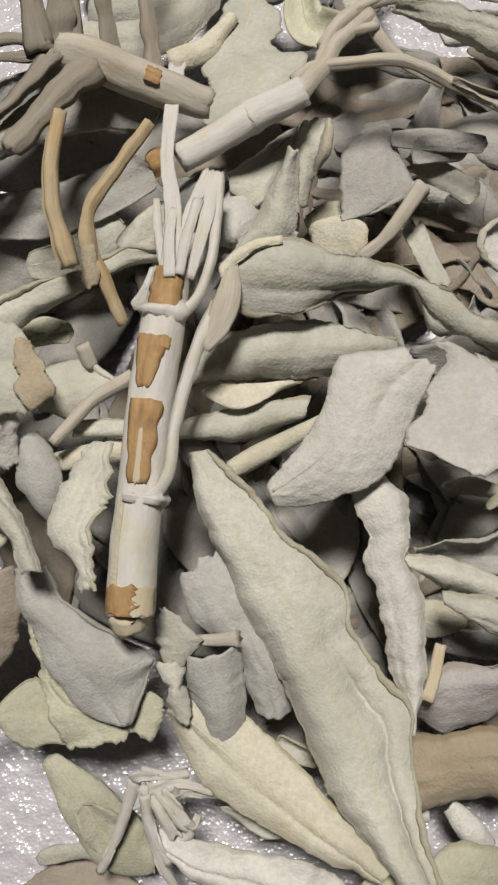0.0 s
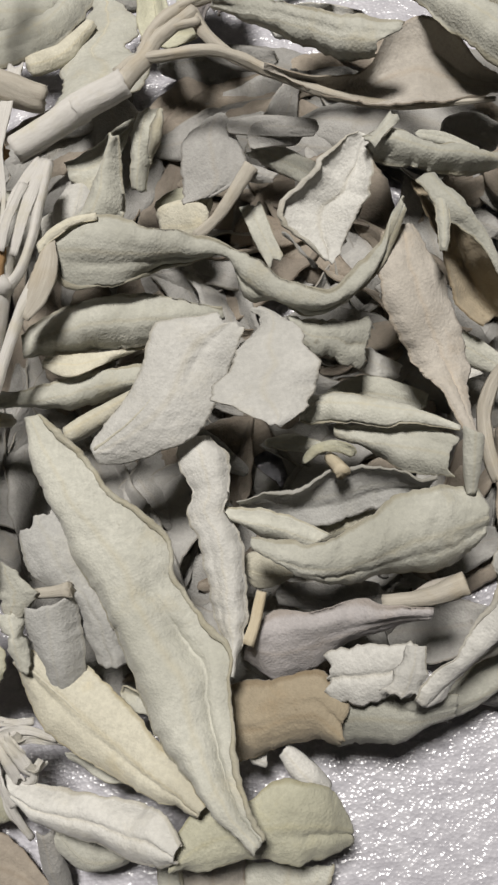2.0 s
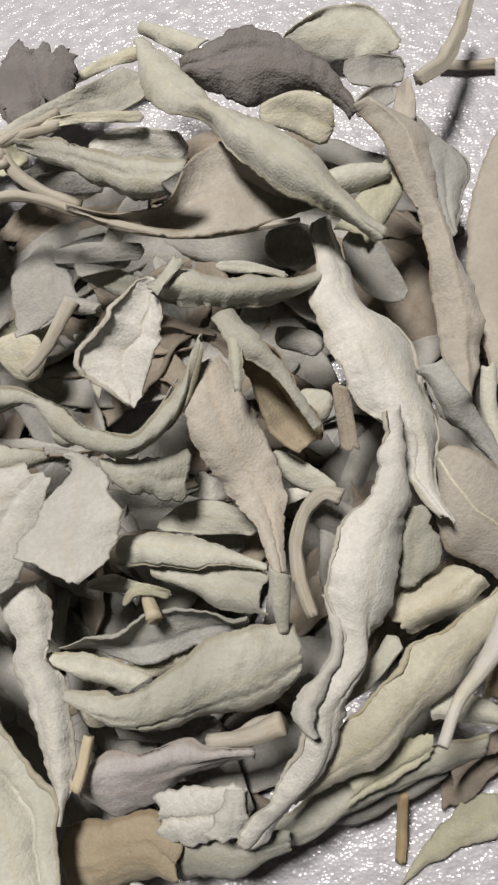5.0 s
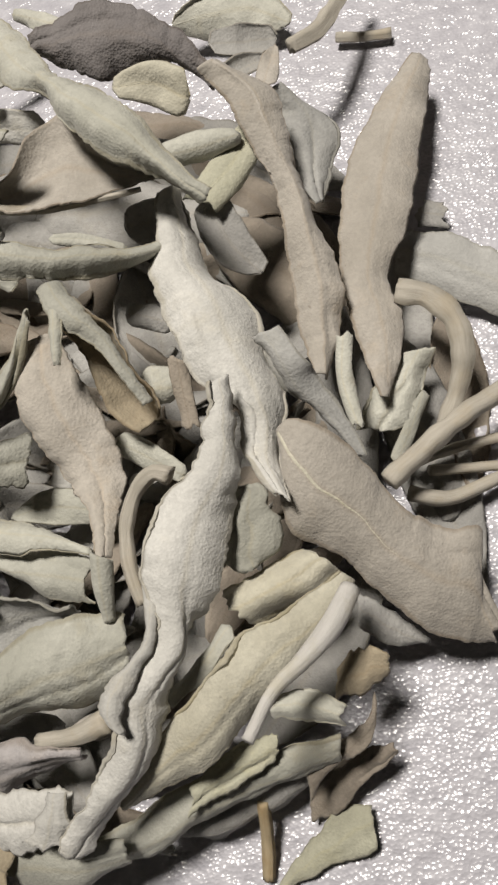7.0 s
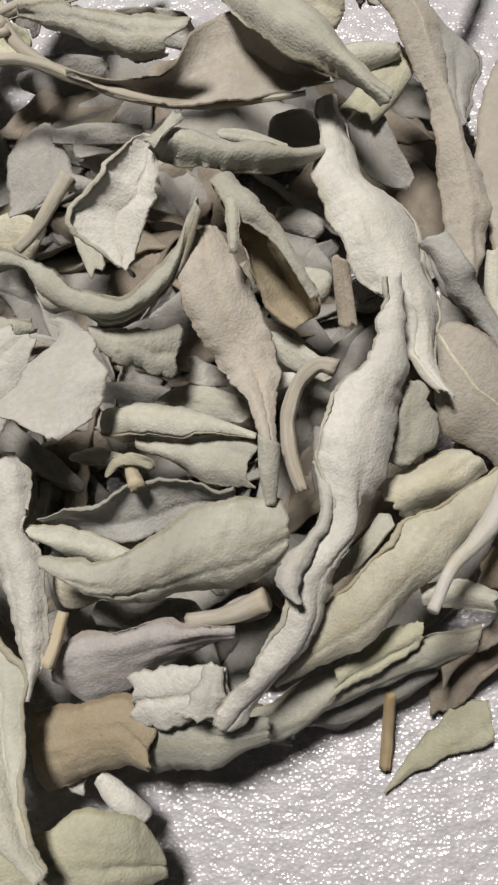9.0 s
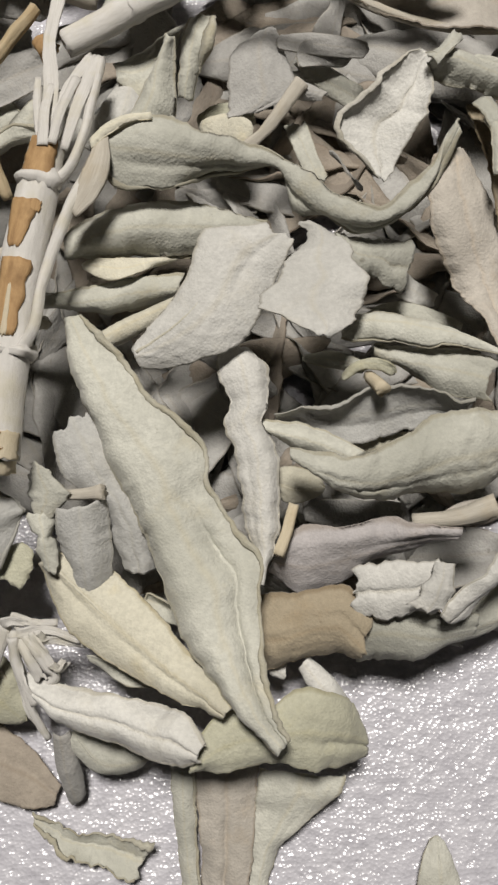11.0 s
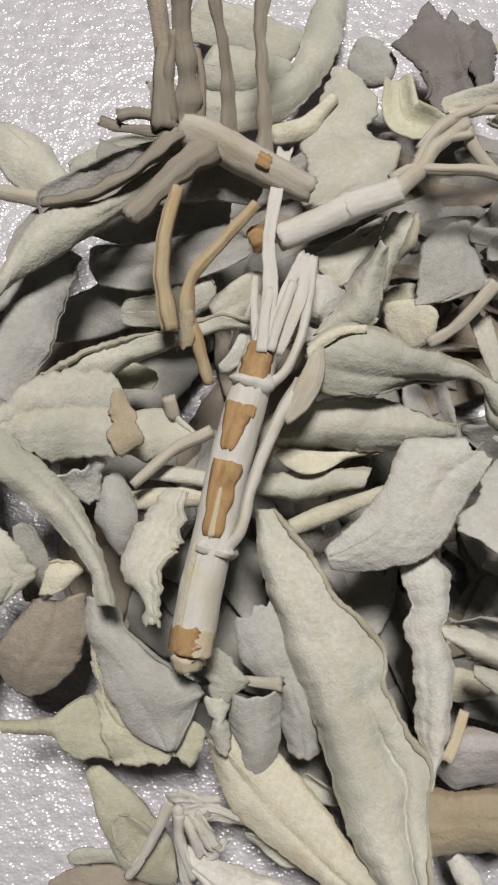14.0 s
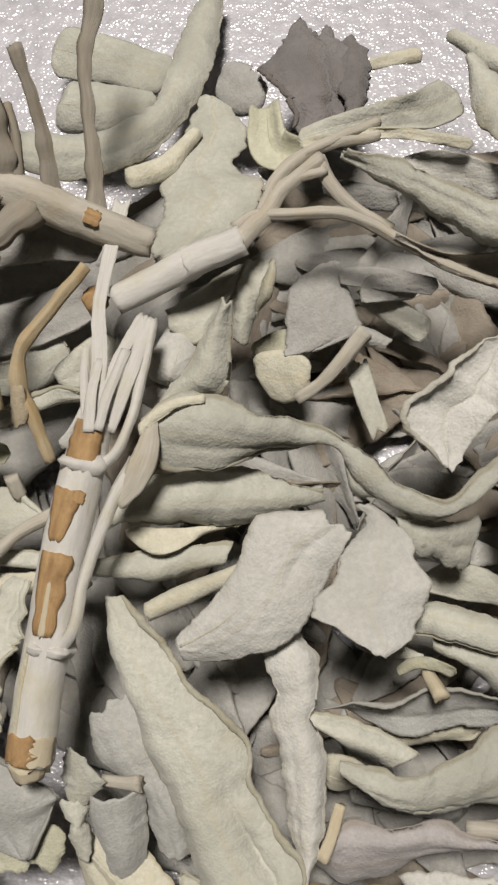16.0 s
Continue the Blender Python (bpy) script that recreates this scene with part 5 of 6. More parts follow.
sheet("grey-tan leaf with a small hole", ROSE, [(55.6, 51, 36, 60.2, 52.2, 34, 1), (53.5, 44.9, 35, 63.3, 44.9, 33, 1.7), (54.2, 38.7, 33, 65, 39.5, 31, 1.9), (56.5, 33.6, 30, 66.4, 33.7, 28, 1.6), (59.4, 28.1, 29, 66.4, 29.1, 27, 1.3), (61.9, 22.1, 31, 65.1, 23, 29, 1), (63.1, 16.7, 34, 64.7, 16.9, 32, 0.6)], jag=0.3, rims=(-0.3, 0), wrinkle=0.8, peak=-0.5)
sheet("big silvery dried leaf draped over the heap", PALE, [(79, 73.1, 32.5, 81.7, 74.6, 29.5, 1), (77.8, 65.7, 33, 82.7, 66.8, 29, 2.2), (76.2, 57.7, 33.5, 84.8, 58.2, 28.5, 3.1), (78.1, 50.2, 33.8, 89.9, 51.6, 28.2, 3.5), (79.6, 43.6, 33, 91.2, 43.3, 27, 3.3), (82.8, 37.9, 31.5, 92.6, 35.5, 26.5, 2.8), (85.9, 34.8, 30.5, 90.9, 29.5, 26.5, 1.9), (85.7, 28.8, 30, 90, 24.1, 28, 1.1), (89, 21.7, 31, 91, 20, 31, 0.5)], rims=(-0.9, 0.5), peak=-0.25, wrinkle=1.2)
sheet("torn grey-green leaf flap under the silvery leaf", SAGE, [(82.2, 23.8, 30.5, 86.6, 24, 29.5, 0.8), (81, 18.1, 29, 88.2, 19.4, 28, 1.1), (79.6, 14.1, 27.5, 87.5, 14.3, 26.5, 1.1), (82.1, 12, 27, 85, 13.4, 26, 0.8)], ends='rt', jag=0.5, rib=0)
sheet("long silvery leaf twisted at its waist", PALE, [(83.2, 37, 37.5, 86.2, 37.8, 36.5, 0.8), (82.5, 32.1, 37.4, 85.9, 32.2, 34.9, 1.2), (80.1, 26.4, 37.3, 85.3, 25.2, 33.3, 1.6), (74.5, 21.9, 37.3, 83.2, 19.4, 32.2, 2.4), (71.2, 16.6, 37.1, 80.1, 12.4, 31.5, 3), (70.6, 12.1, 36.8, 76.4, 7.4, 30.9, 3), (71, 8.7, 36.2, 75.1, 6, 30.8, 2.9), (71.4, 5.2, 35.8, 72.8, 1.7, 31.2, 2.5), (68.2, 2.1, 35.2, 71.3, -1.1, 31.1, 2.5), (63.6, -1.5, 34.6, 69.7, -4.1, 30.2, 2.6), (63.3, -6.1, 33.5, 67.2, -8.5, 28.7, 2.4), (59.5, -11.4, 31.3, 64, -12.2, 26.8, 2), (54.6, -15.5, 28.4, 58.5, -17.1, 24.7, 1.4), (50.4, -20.2, 25.5, 52.5, -21.3, 22.5, 0.8)], ends='tp', rims=(0.45, -0.9), jag=0.35, peak=-0.1, wrinkle=0.8)
sheet("overlapping toothed edge of a silvery leaf", PALE, [(69.7, 12.8, 35, 71, 12.7, 35, 0.4), (70.2, 8.9, 36, 71.6, 7.1, 36, 0.6), (69.4, 4.5, 36, 70.8, 3.7, 36, 0.9), (63.8, -0.9, 36.5, 67.1, -1.3, 36.5, 1.1), (62.5, -3.2, 36.5, 65.5, -3.8, 36.5, 1.1), (64.6, -6, 36, 65.9, -6.4, 36, 1)], jag=0.5, rims=(-0.4, 0), rib=0)
stalk("curved grey-tan leaf stalk", STALK, [(75.1, 26.7, 33, 1.4), (73.1, 27.8, 33, 1.2), (69.7, 26.1, 32, 1.1), (67.6, 23.2, 31, 1.1), (66.5, 16.5, 30, 1.1), (67.5, 10.2, 29, 1)], ridge=0.3)
sheet("long pale dried leaf at the heap's edge", CREAM, [(95.2, 10.1, 27, 97.1, 8.7, 25, 1), (91.8, 8.4, 27.9, 95.6, 4.5, 25.1, 1.7), (86.7, 5.7, 28.9, 91.7, 1.3, 25.1, 2.2), (82, 4, 30, 86.5, -2.1, 26, 2.3), (78.4, 1.6, 30, 80.2, -6.6, 26, 2.3), (72.6, -3.4, 28.8, 72.7, -12.5, 25.2, 2.1), (66.2, -8, 26.1, 66.4, -14.2, 23.9, 1.6), (59, -15, 23.5, 59.8, -16.3, 22.5, 1)], rims=(0.45, -0.7), peak=-0.1)
stalk("smooth white leaf stalk across a pale leaf", BARK, [(96.5, 7.3, 28, 1.5), (93.5, 2.7, 31, 1.6), (89.5, -1.2, 34, 1.2), (85.8, -4.2, 36.5, 0.9), (82, -9.7, 39, 0.8)], ridge=0.05)
leaf("thin curled leaf margin", SAGE, [(79.4, 5.2, 27.7, 3.6, -21.9), (75, 1, 26.7, 2.7, -14.6), (68, -3.3, 24, 2.2, -25.7)], curl=(-60, -60))
sheet("rolled leaf tube with a torn mouth", CREAM, [(78, 10.6, 23.5, 81.7, 5.4, 22.5, 3), (84.5, 13, 24, 88.4, 7.3, 23, 3.2), (90.7, 14.8, 23.5, 95.2, 10.8, 22.5, 2.6)], ends='tr', rims=(-1, -1), rib=0, jag=0.2)

# far right of the heap
sheet("big rosy-grey leaf with a yellowed midrib", ROSE, [(92.6, 32.2, 30, 90.9, 30.4, 27, 1.5), (95.7, 31.2, 29.5, 89.1, 23, 26.5, 2), (98.8, 28.8, 27.5, 89.5, 17.3, 24.5, 2.6), (102.3, 23.7, 24.5, 95.1, 13.4, 21.5, 2.5), (105.9, 17.9, 21, 99.1, 8.1, 18, 2.4), (110.9, 14.7, 18, 104, 2.2, 15, 2.2), (116.3, 13.2, 15, 108.5, -0.6, 12, 2), (114.7, 9.1, 13.5, 111.6, -1.6, 10.5, 1.5), (115.7, 1.7, 12, 114.5, -2.3, 9, 1)], rims=(-0.5, -0.8), ends='rt', rib=1, ribmat=CREAM, wrinkle=0.6)
sheet("long grey leaf with a pale midrib", ROSE, [(89, 89.7, 37, 92.9, 91.3, 35, 1), (91.7, 85.8, 34, 99.7, 86.4, 32, 1.6), (94, 78.5, 31, 100.3, 79.7, 29, 2), (96.9, 71.1, 28, 100.9, 71.3, 26, 2), (96.8, 64.2, 26.5, 102.5, 63.2, 24.5, 1.9), (96.5, 56.1, 24.5, 103.8, 55.2, 22.5, 1.7), (96.1, 48.9, 23, 102.3, 49.2, 21, 1.3), (96.8, 40.6, 23.5, 98.6, 40, 21.5, 1)], rims=(-0.4, -0.4), crease=(0.0, -0.8, 0.12), rib=1)
sheet("side flap of a long grey leaf", MIST, [(99.4, 91.4, 26.5, 100.8, 93.8, 23.5, 0.6), (99.8, 87.5, 22.5, 108.3, 85.8, 19.5, 0.9), (100.3, 78.7, 21.5, 105.7, 77.8, 18.5, 0.9), (101.8, 69.6, 22.5, 103.7, 72, 19.5, 0.8)], rims=(0, 0.4), rib=0)
sheet("smooth upright grey leaf blade", ROSE, [(124.6, 103.8, 10, 127.1, 102.5, 8, 0.6), (119.9, 98.4, 11, 126.6, 97.8, 9, 1.4), (112.9, 88.3, 13, 122.9, 86.6, 11, 1.9), (107.6, 77.7, 15, 119.1, 74.2, 13, 2), (104.8, 67.4, 16, 115.7, 66, 14, 1.8), (103.7, 57.3, 17, 111, 57.6, 15, 1.6), (104, 50.3, 18, 111.9, 50.2, 16, 1.3), (104.9, 42, 18, 110.6, 43.9, 16, 1), (106, 36.5, 18, 106.9, 37.1, 16, 0.6)], rims=(-0.4, 0), rib=0, wrinkle=0.4, crease=(0.5, 0.2, 0.3))
stalk("thick grey stalk curving off the heap", STALK, [(104.3, 23.3, 17, 1.5), (110.3, 27.4, 16, 1.5), (116.4, 31.4, 14, 1.5), (126.7, 36.9, 10, 1.4)])
stalk("looped withered grey leaf stalk", STALK, [(111.8, 53.9, 17, 1.6), (116.4, 51.6, 17, 1.6), (119.5, 47.2, 16, 1.6), (119.7, 42, 14, 1.5), (118, 37.7, 11, 1.3), (113.8, 31.5, 9, 1.1)], ridge=0.35)
stalk("thin grey stalk lying on the foam", STALK, [(106.9, 22.7, 9, 1.3), (112.4, 21.1, 7, 1.2), (118.2, 22.4, 5, 1.1), (125.3, 24.9, 3, 1)])
stalk("slim grey stalk behind the others", STALK, [(108.4, 27.4, 10, 0.9), (114.1, 28.8, 8, 0.9), (126.5, 30.3, 4, 0.9)])
stalk("slim grey dry stalk tip", STALK, [(110.8, 26.1, 8, 0.8), (117.2, 25.9, 5, 0.8), (125.4, 25.4, 3, 0.8)])
sheet("withered leaf under the looped stalk", SAGE, [(110.5, 44.3, 14, 116.1, 44.4, 14, 1), (107.6, 41.5, 13, 113.4, 40, 13, 2), (103.1, 37.7, 12.5, 108.8, 33.1, 12.5, 1.6), (101, 34.2, 12, 106.6, 32.6, 12, 0.6)], rims=(0.4, -0.5), jag=0.3)
leaf("ragged withered pale leaf strip", SAGE, [(112.6, 38.1, 12, 2.2, -0.7), (109.8, 33.8, 11.5, 2.3, 25.5), (105.8, 27.2, 12.5, 2.2, 26.3)], curl=(-108, -108))
sheet("blurred grey leaf lying on the foam", MIST, [(115.9, 70.8, 6.5, 112.6, 64.1, 4.5, 1), (123.4, 67.6, 6, 120.2, 57.6, 4, 2), (131.4, 61.5, 5.5, 128.5, 51.1, 3.5, 1.6)], rims=(-0.5, -0.4))
leaf("small dried leaf chip behind a grey leaf", GREY, [(119.8, 74.5, 3.5, 4.7, -12.2), (124.1, 72.6, 3.5, 4.7, -12.2)], curl=(-36, -36), ends='tt')
sheet("curled dark leaf flap", MIST, [(89.9, 44.4, 33, 94, 44.8, 34, 1.2), (91.4, 41.2, 31.5, 97.1, 39.2, 32.5, 2), (92.2, 38.2, 29.5, 97.5, 37.5, 30.5, 2), (96.1, 33.9, 26.5, 99.7, 33.7, 27.5, 1.6), (101.3, 27.2, 23.5, 102.1, 26, 24.5, 0.8)], rims=(0.4, -0.6), rib=0)
leaf("shredded withered leaf end", SAGE, [(102.6, 45.3, 24, 2.9, -5.1), (101.4, 38.8, 22.5, 2.9, -16.9), (101.7, 31.2, 22, 2.1, 3.2)], curl=(-150, -150), ends='tt')
sheet("torn olive leaf piece at the edge", GREEN, [(67.8, -14.9, 19.5, 67.2, -18.5, 17.5, 0.4), (75.7, -10.6, 20, 72.8, -16.5, 18, 0.8), (82.8, -9.7, 20.5, 80.8, -13.4, 18.5, 0.4)], jag=0.4, ends='tt')
sheet("long half-rolled leaf along the heap's foot", SAGE, [(38.8, -18.5, 14, 36.3, -25, 9, 1.5), (49.8, -20.7, 14, 46.2, -25.7, 9, 2.4), (59.5, -17.5, 15, 57.2, -23.7, 10, 2.6), (70, -13.8, 16, 69.1, -19.7, 11, 2.4), (80.7, -12.2, 17, 80.3, -16.4, 12, 1.8), (90.5, -11, 18, 89, -14.8, 13, 1)], rims=(-0.5, -0.6), ends='tr')
leaf("mauve-grey leaf at the heap's foot", GREY, [(58.3, -21.3, 6, 2.7, -48.4), (66.6, -21.2, 6, 6.9, -59.8), (75, -18.8, 6.5, 7.2, -56.3), (83.4, -16, 10, 3.5, -61.9)], curl=(-72, -72))
sheet("brown speckled leaf leaning on the foam", BROWN, [(82.7, -16.1, 3.5, 81.8, -23.4, 2.5, 0.4), (86.9, -14.5, 4.5, 86.3, -22.6, 3.5, 0.8), (92.6, -13.9, 7, 90.8, -19, 6, 0.9), (97.1, -13.5, 9.5, 97.2, -15.2, 8.5, 0.6)], ends='rt', jag=0.3)
sheet("flat olive leaf fragment on the foam", GREEN, [(72.6, -34.4, 1.2, 72.9, -34.2, 1.2, 0.2), (77.6, -28.9, 1.6, 78.2, -31.9, 1.6, 0.4), (81.9, -25.3, 2, 84.8, -29.7, 2, 0.6), (88.9, -21.6, 2.5, 91, -28, 2.5, 0.6), (91.4, -22.2, 2.8, 91.1, -26.6, 2.8, 0.6)], ends='rt', jag=0.2)
stalk("yellow straw lying on the foam", STRAW, [(76, -18.8, 9, 0.9), (74.6, -25.1, 4, 1), (73.4, -30.7, 1.2, 1)])
leaf("white leaf chip on the foam", PALE, [(55, -23.8, 1.5, 1.9, -31.1), (58.6, -25, 1.5, 1.9, -31.6)], curl=(-36, -36), ends='tt')
sheet("tan curled leaf scrap", TAN, [(91.9, -2.2, 19.5, 90.7, -6.5, 17.5, 0.5), (95.7, 0, 20, 94.8, -5.9, 18, 1.2), (99.6, -1.5, 20.5, 98.8, -4.2, 18.5, 0.4)], jag=0.6, ends='tt')
sheet("dark leaf corner under the rosy leaf", GREY, [(95.9, 8.7, 14, 95.6, 3.5, 13, 0.5), (100.9, 4.7, 11, 99.1, 0.3, 10, 0.8), (105.3, 0.3, 8.5, 104.6, -0.3, 7.5, 0.2)], rims=(0, -0.3))
sheet("short rolled pale leaf end", SAGE, [(82.1, -4.6, 22, 82.4, -7.5, 22, 1.4), (87.9, -4.5, 22.5, 87.2, -8.6, 22.5, 2), (92.8, -7.3, 24, 91.9, -9.8, 24, 1.6)], rims=(-0.6, -0.6), ends='rt')
sheet("wavy brown dried leaf edge", BROWN, [(84, -15.9, 13.5, 83.6, -19.1, 11.5, 0.5), (90.3, -11.7, 14, 88.8, -15.2, 12, 1.2), (94.2, -9.5, 15.5, 92.6, -13.4, 13.5, 1), (96.3, -6.7, 16.5, 95, -10.4, 14.5, 0.4)], jag=0.35, wave=2)

# back of the heap
sheet("rolled grey-green leaf with a split tip", SAGE, [(55.2, 115.7, 33.5, 54.4, 114.3, 32.5, 1), (59.7, 108.6, 35.5, 54.4, 103.8, 34.5, 1.8), (63.9, 99.8, 38, 57.4, 96.8, 37, 1.7), (67.5, 92.1, 41.5, 64.4, 90.6, 40.5, 1.7), (72.5, 87.4, 43.5, 67.7, 83.5, 42.5, 2.5), (77, 82.1, 45, 72.4, 75.9, 44, 2.9), (80.9, 76.9, 45, 76.8, 70.9, 44, 3), (84, 70.6, 44.5, 81.4, 68, 43.5, 2.6), (86.9, 65.9, 44, 85, 64.6, 43, 1.8), (89.4, 63.4, 43, 87.3, 62.1, 42, 1)], rims=(-0.9, -0.9), rib=0, wrinkle=1.2, ends='rt')
sheet("dark grey wrinkled leaf seen from below", DARK, [(61.8, 105.5, 38, 61.6, 104.7, 34, 1), (67.4, 108.2, 37, 66.7, 100.9, 33, 2.3), (75.9, 110.1, 35.5, 73.1, 97.7, 31.5, 3.1), (82.1, 106.6, 33.5, 79.3, 99.9, 29.5, 3.4), (86.7, 102, 31.5, 84.9, 100.7, 27.5, 2.7), (89.5, 98.2, 29.5, 88.5, 97.8, 25.5, 1.9), (90.4, 94.1, 28.5, 89.8, 95.8, 24.5, 1)], wrinkle=2.2, jag=0.3, rib=0, rims=(-0.5, 0))
leaf("pale rimmed leaf behind a rolled one", CREAM, [(73.4, 95.8, 31.5, 3, -14.7), (80.8, 94.9, 30.5, 7.1, -40.9), (85.7, 91.6, 29, 7.5, -31.5)], curl=(-22, -22))
leaf("pale leaf lying on the foam behind the heap", SAGE, [(80.6, 129, 7.5, 3.4, -62.9), (88.3, 128.1, 7.5, 9.1, -33.1), (96.6, 127.7, 6.5, 10.5, -26.5), (103.9, 122.6, 5.5, 2.7, -21)], curl=(-36, -36))
stalk("dark bent stalk rising from the back", STALK, [(103.4, 103.9, 20, 1.3), (108.4, 107.3, 18, 1.5), (112.7, 113.5, 16, 1.4), (118.5, 125.2, 13, 1)])
stalk("thin straw on the foam at the back", STALK, [(112.2, 119.1, 2, 0.9), (117.7, 117.3, 2, 0.9), (122.9, 116.4, 2, 0.9)])
leaf("dark curled leaf at the back", GREY, [(89.9, 105.1, 25, 4.4, -9.6), (95.2, 105.1, 23.5, 6, -15.3), (101.4, 106.3, 20.5, 4.4, -15.2)], curl=(84, 84))
leaf("dim curled leaf beside the dark one", GREY, [(90.4, 94.9, 27, 3.6, -5.6), (95.3, 98.3, 25.5, 4.3, -11.7), (99.4, 100.5, 23, 2.1, -5.6)], curl=(84, 84))
leaf("rosy leaf tip at the back", ROSE, [(97.9, 91.4, 27, 4.4, -1.2), (99.4, 96.8, 25, 3.5, -1.8), (100.8, 102.3, 23, 1.3, -7.2)], curl=(-48, -48))
sheet("concave dried leaf with a long ochre midrib edge", ROSE, [(40, 81, 40.5, 39.8, 80.7, 39.5, 0), (49, 78.1, 39, 46.8, 76.8, 38, -1.1), (56.7, 79.5, 38, 53.1, 74.2, 37, -2.2), (61.4, 85.4, 38.5, 58.5, 72.3, 37.5, -2.9), (66, 87.6, 39, 64, 71.2, 38, -3.1), (72.4, 82.4, 37.5, 70.8, 72.3, 36.5, -3), (75.5, 78.8, 35.5, 76.1, 73.8, 34.5, -2.1), (81.1, 75.8, 33.5, 81.8, 75.4, 32.5, -1)], rib=0, rims=(0, 0), wrinkle=0.8)
stalk("ochre leaf stalk running into a broad leaf", STALK, [(15.7, 82.7, 40.5, 0.9), (18.3, 84.1, 41, 0.9), (24.1, 84.1, 41.5, 0.9), (32.5, 84.1, 41, 0.9), (40.4, 81, 38.5, 0.9), (50.1, 76, 37, 0.8), (60.1, 73.1, 36, 0.7), (70.3, 72.3, 35.5, 0.5), (76.9, 72.4, 35, 0.4)], name='leaf_stalk')
sheet("blunt grey-green leaf on a long stalk", SAGE, [(33.1, 93.9, 42, 32.5, 95.9, 38, 0.8), (40.6, 90.3, 44, 40.3, 88.4, 40, 1.7), (47.8, 86.2, 45.5, 46.9, 82.3, 41.5, 2.2), (54.7, 81.9, 47, 53.8, 77, 43, 2.2), (61.1, 78.9, 48, 57.1, 76.5, 44, 1.8)], rims=(-0.7, -0.7), ends='rt', rib=1)
leaf("slender leaf strip at the back", CREAM, [(26.3, 98.6, 36, 1.4, -0.1), (40.6, 100.5, 35.5, 1.7, -37.1), (53.8, 98.5, 34.5, 1.8, -37)], curl=(-60, -60))
leaf("broad pale leaf at the back", SAGE, [(26.1, 101.5, 33, 3.5, 1.3), (34.2, 104.5, 32, 3.7, -33), (41.4, 106.4, 31.5, 4.7, -42.6), (48.8, 108.6, 29.5, 6.7, -33.2), (53.6, 112.3, 27.5, 7, -22.1)], curl=(-48, -48))
leaf("pale leaf layered at the back", PALE, [(42, 96.7, 30, 3.5, 0.3), (48.9, 97.8, 29, 5.7, -45.4), (59.8, 94.6, 28, 6.1, -41.2)], curl=(-60, -60))
leaf("dim leaf between the back leaves", GREY, [(30.1, 96.9, 26, 2.2, 6), (36.4, 95.6, 24.5, 4.3, -44), (43.2, 94.3, 24, 3.2, -39.8)], curl=(-48, -48))
leaf("grey leaf tip poking out at the back", SAGE, [(53.6, 126.8, 23.5, 1.9, -48.7), (59.2, 120.9, 25.5, 3.3, -24.7), (65.2, 114.7, 27.5, 3.9, -21.3)], curl=(-128, -128))
leaf("thin pale leaf at the back", CREAM, [(36.4, 126.7, 13.5, 1.7, -39.1), (43.1, 129.5, 12.5, 2.2, -28.1), (51, 131.3, 12, 2.8, -0.8)], curl=(-84, -84))
sheet("crumpled dark mauve leaf with pointed corners", DARK, [(27.1, 132, 18, 32.8, 132.2, 18, 0.8), (24, 128.7, 19, 35.7, 128.1, 19, 2.6), (20, 122.5, 20.5, 38.8, 123, 20.5, 3.3), (22.6, 117.4, 22, 38.7, 117.2, 22, 3.1), (24.9, 112.2, 23, 37.1, 112.2, 23, 2.2), (26, 107, 24, 33.4, 106.7, 24, 1)], jag=0.7, ends='tt', tear=3.0, crease=(0.2, 2.2, 0.2), wrinkle=2.2, rims=(0.5, -0.6))
sheet("curled dark mauve leaf lobe", DARK, [(35, 128.5, 20, 37.9, 130.2, 18, 1), (34, 121.6, 22.5, 39.5, 123.3, 20.5, 1.7), (33.4, 114.7, 24.5, 38.8, 116.3, 22.5, 1.8), (34.4, 106.6, 26, 36, 108.8, 24, 1.5)], jag=0.5, wrinkle=1.6, ends='tt', tear=2.5)
leaf("grey leaf beside the dark mauve one", GREY, [(12.3, 124.8, 17, 6.3, -18.6), (18.1, 121.3, 17, 8.6, -16.6), (21, 121.6, 18, 4.9, 5.3)], curl=(-60, -60))
leaf("curled olive leaf with a dark hollow", GREEN, [(20.6, 115.7, 22, 5.1, -10.5), (21.6, 106.3, 23, 7.3, -23.5), (28.8, 102.5, 25.5, 4.5, -7)], curl=(120, 120))
sheet("boat-shaped grey leaf at the back", SAGE, [(9.3, 153.8, 8, 12.8, 152.3, 8, 1.5), (6.2, 144.9, 9.5, 12, 142, 9.5, 2), (3.4, 134.9, 12, 10.4, 130.2, 12, 2.4), (0.8, 123.7, 15, 7, 119.9, 15, 2.6), (-3.8, 116, 18.5, 0.6, 109.7, 18.5, 2.6), (-11.8, 110.6, 22, -7.6, 102.9, 22, 2.5), (-20.1, 109.4, 25, -16.9, 101.2, 25, 2.3), (-27.5, 109.9, 27, -26.2, 102.6, 27, 2)], rims=(-0.6, -0.6), wrinkle=0.6)
leaf("broad pale leaf behind the sprig", SAGE, [(-21.7, 137.6, 9.5, 10.5, -18.7), (-9.3, 133.5, 10.5, 8.7, -20.7), (1.9, 129.8, 10, 7.9, -14.3)], curl=(-48, -48))
leaf("grey leaf below the broad one", SAGE, [(-18.3, 119.9, 16.5, 9.3, -18.8), (-9.3, 119.1, 16.5, 8.8, -19.5), (-0.5, 118.7, 15, 7.5, -16.4)], curl=(-84, -84))
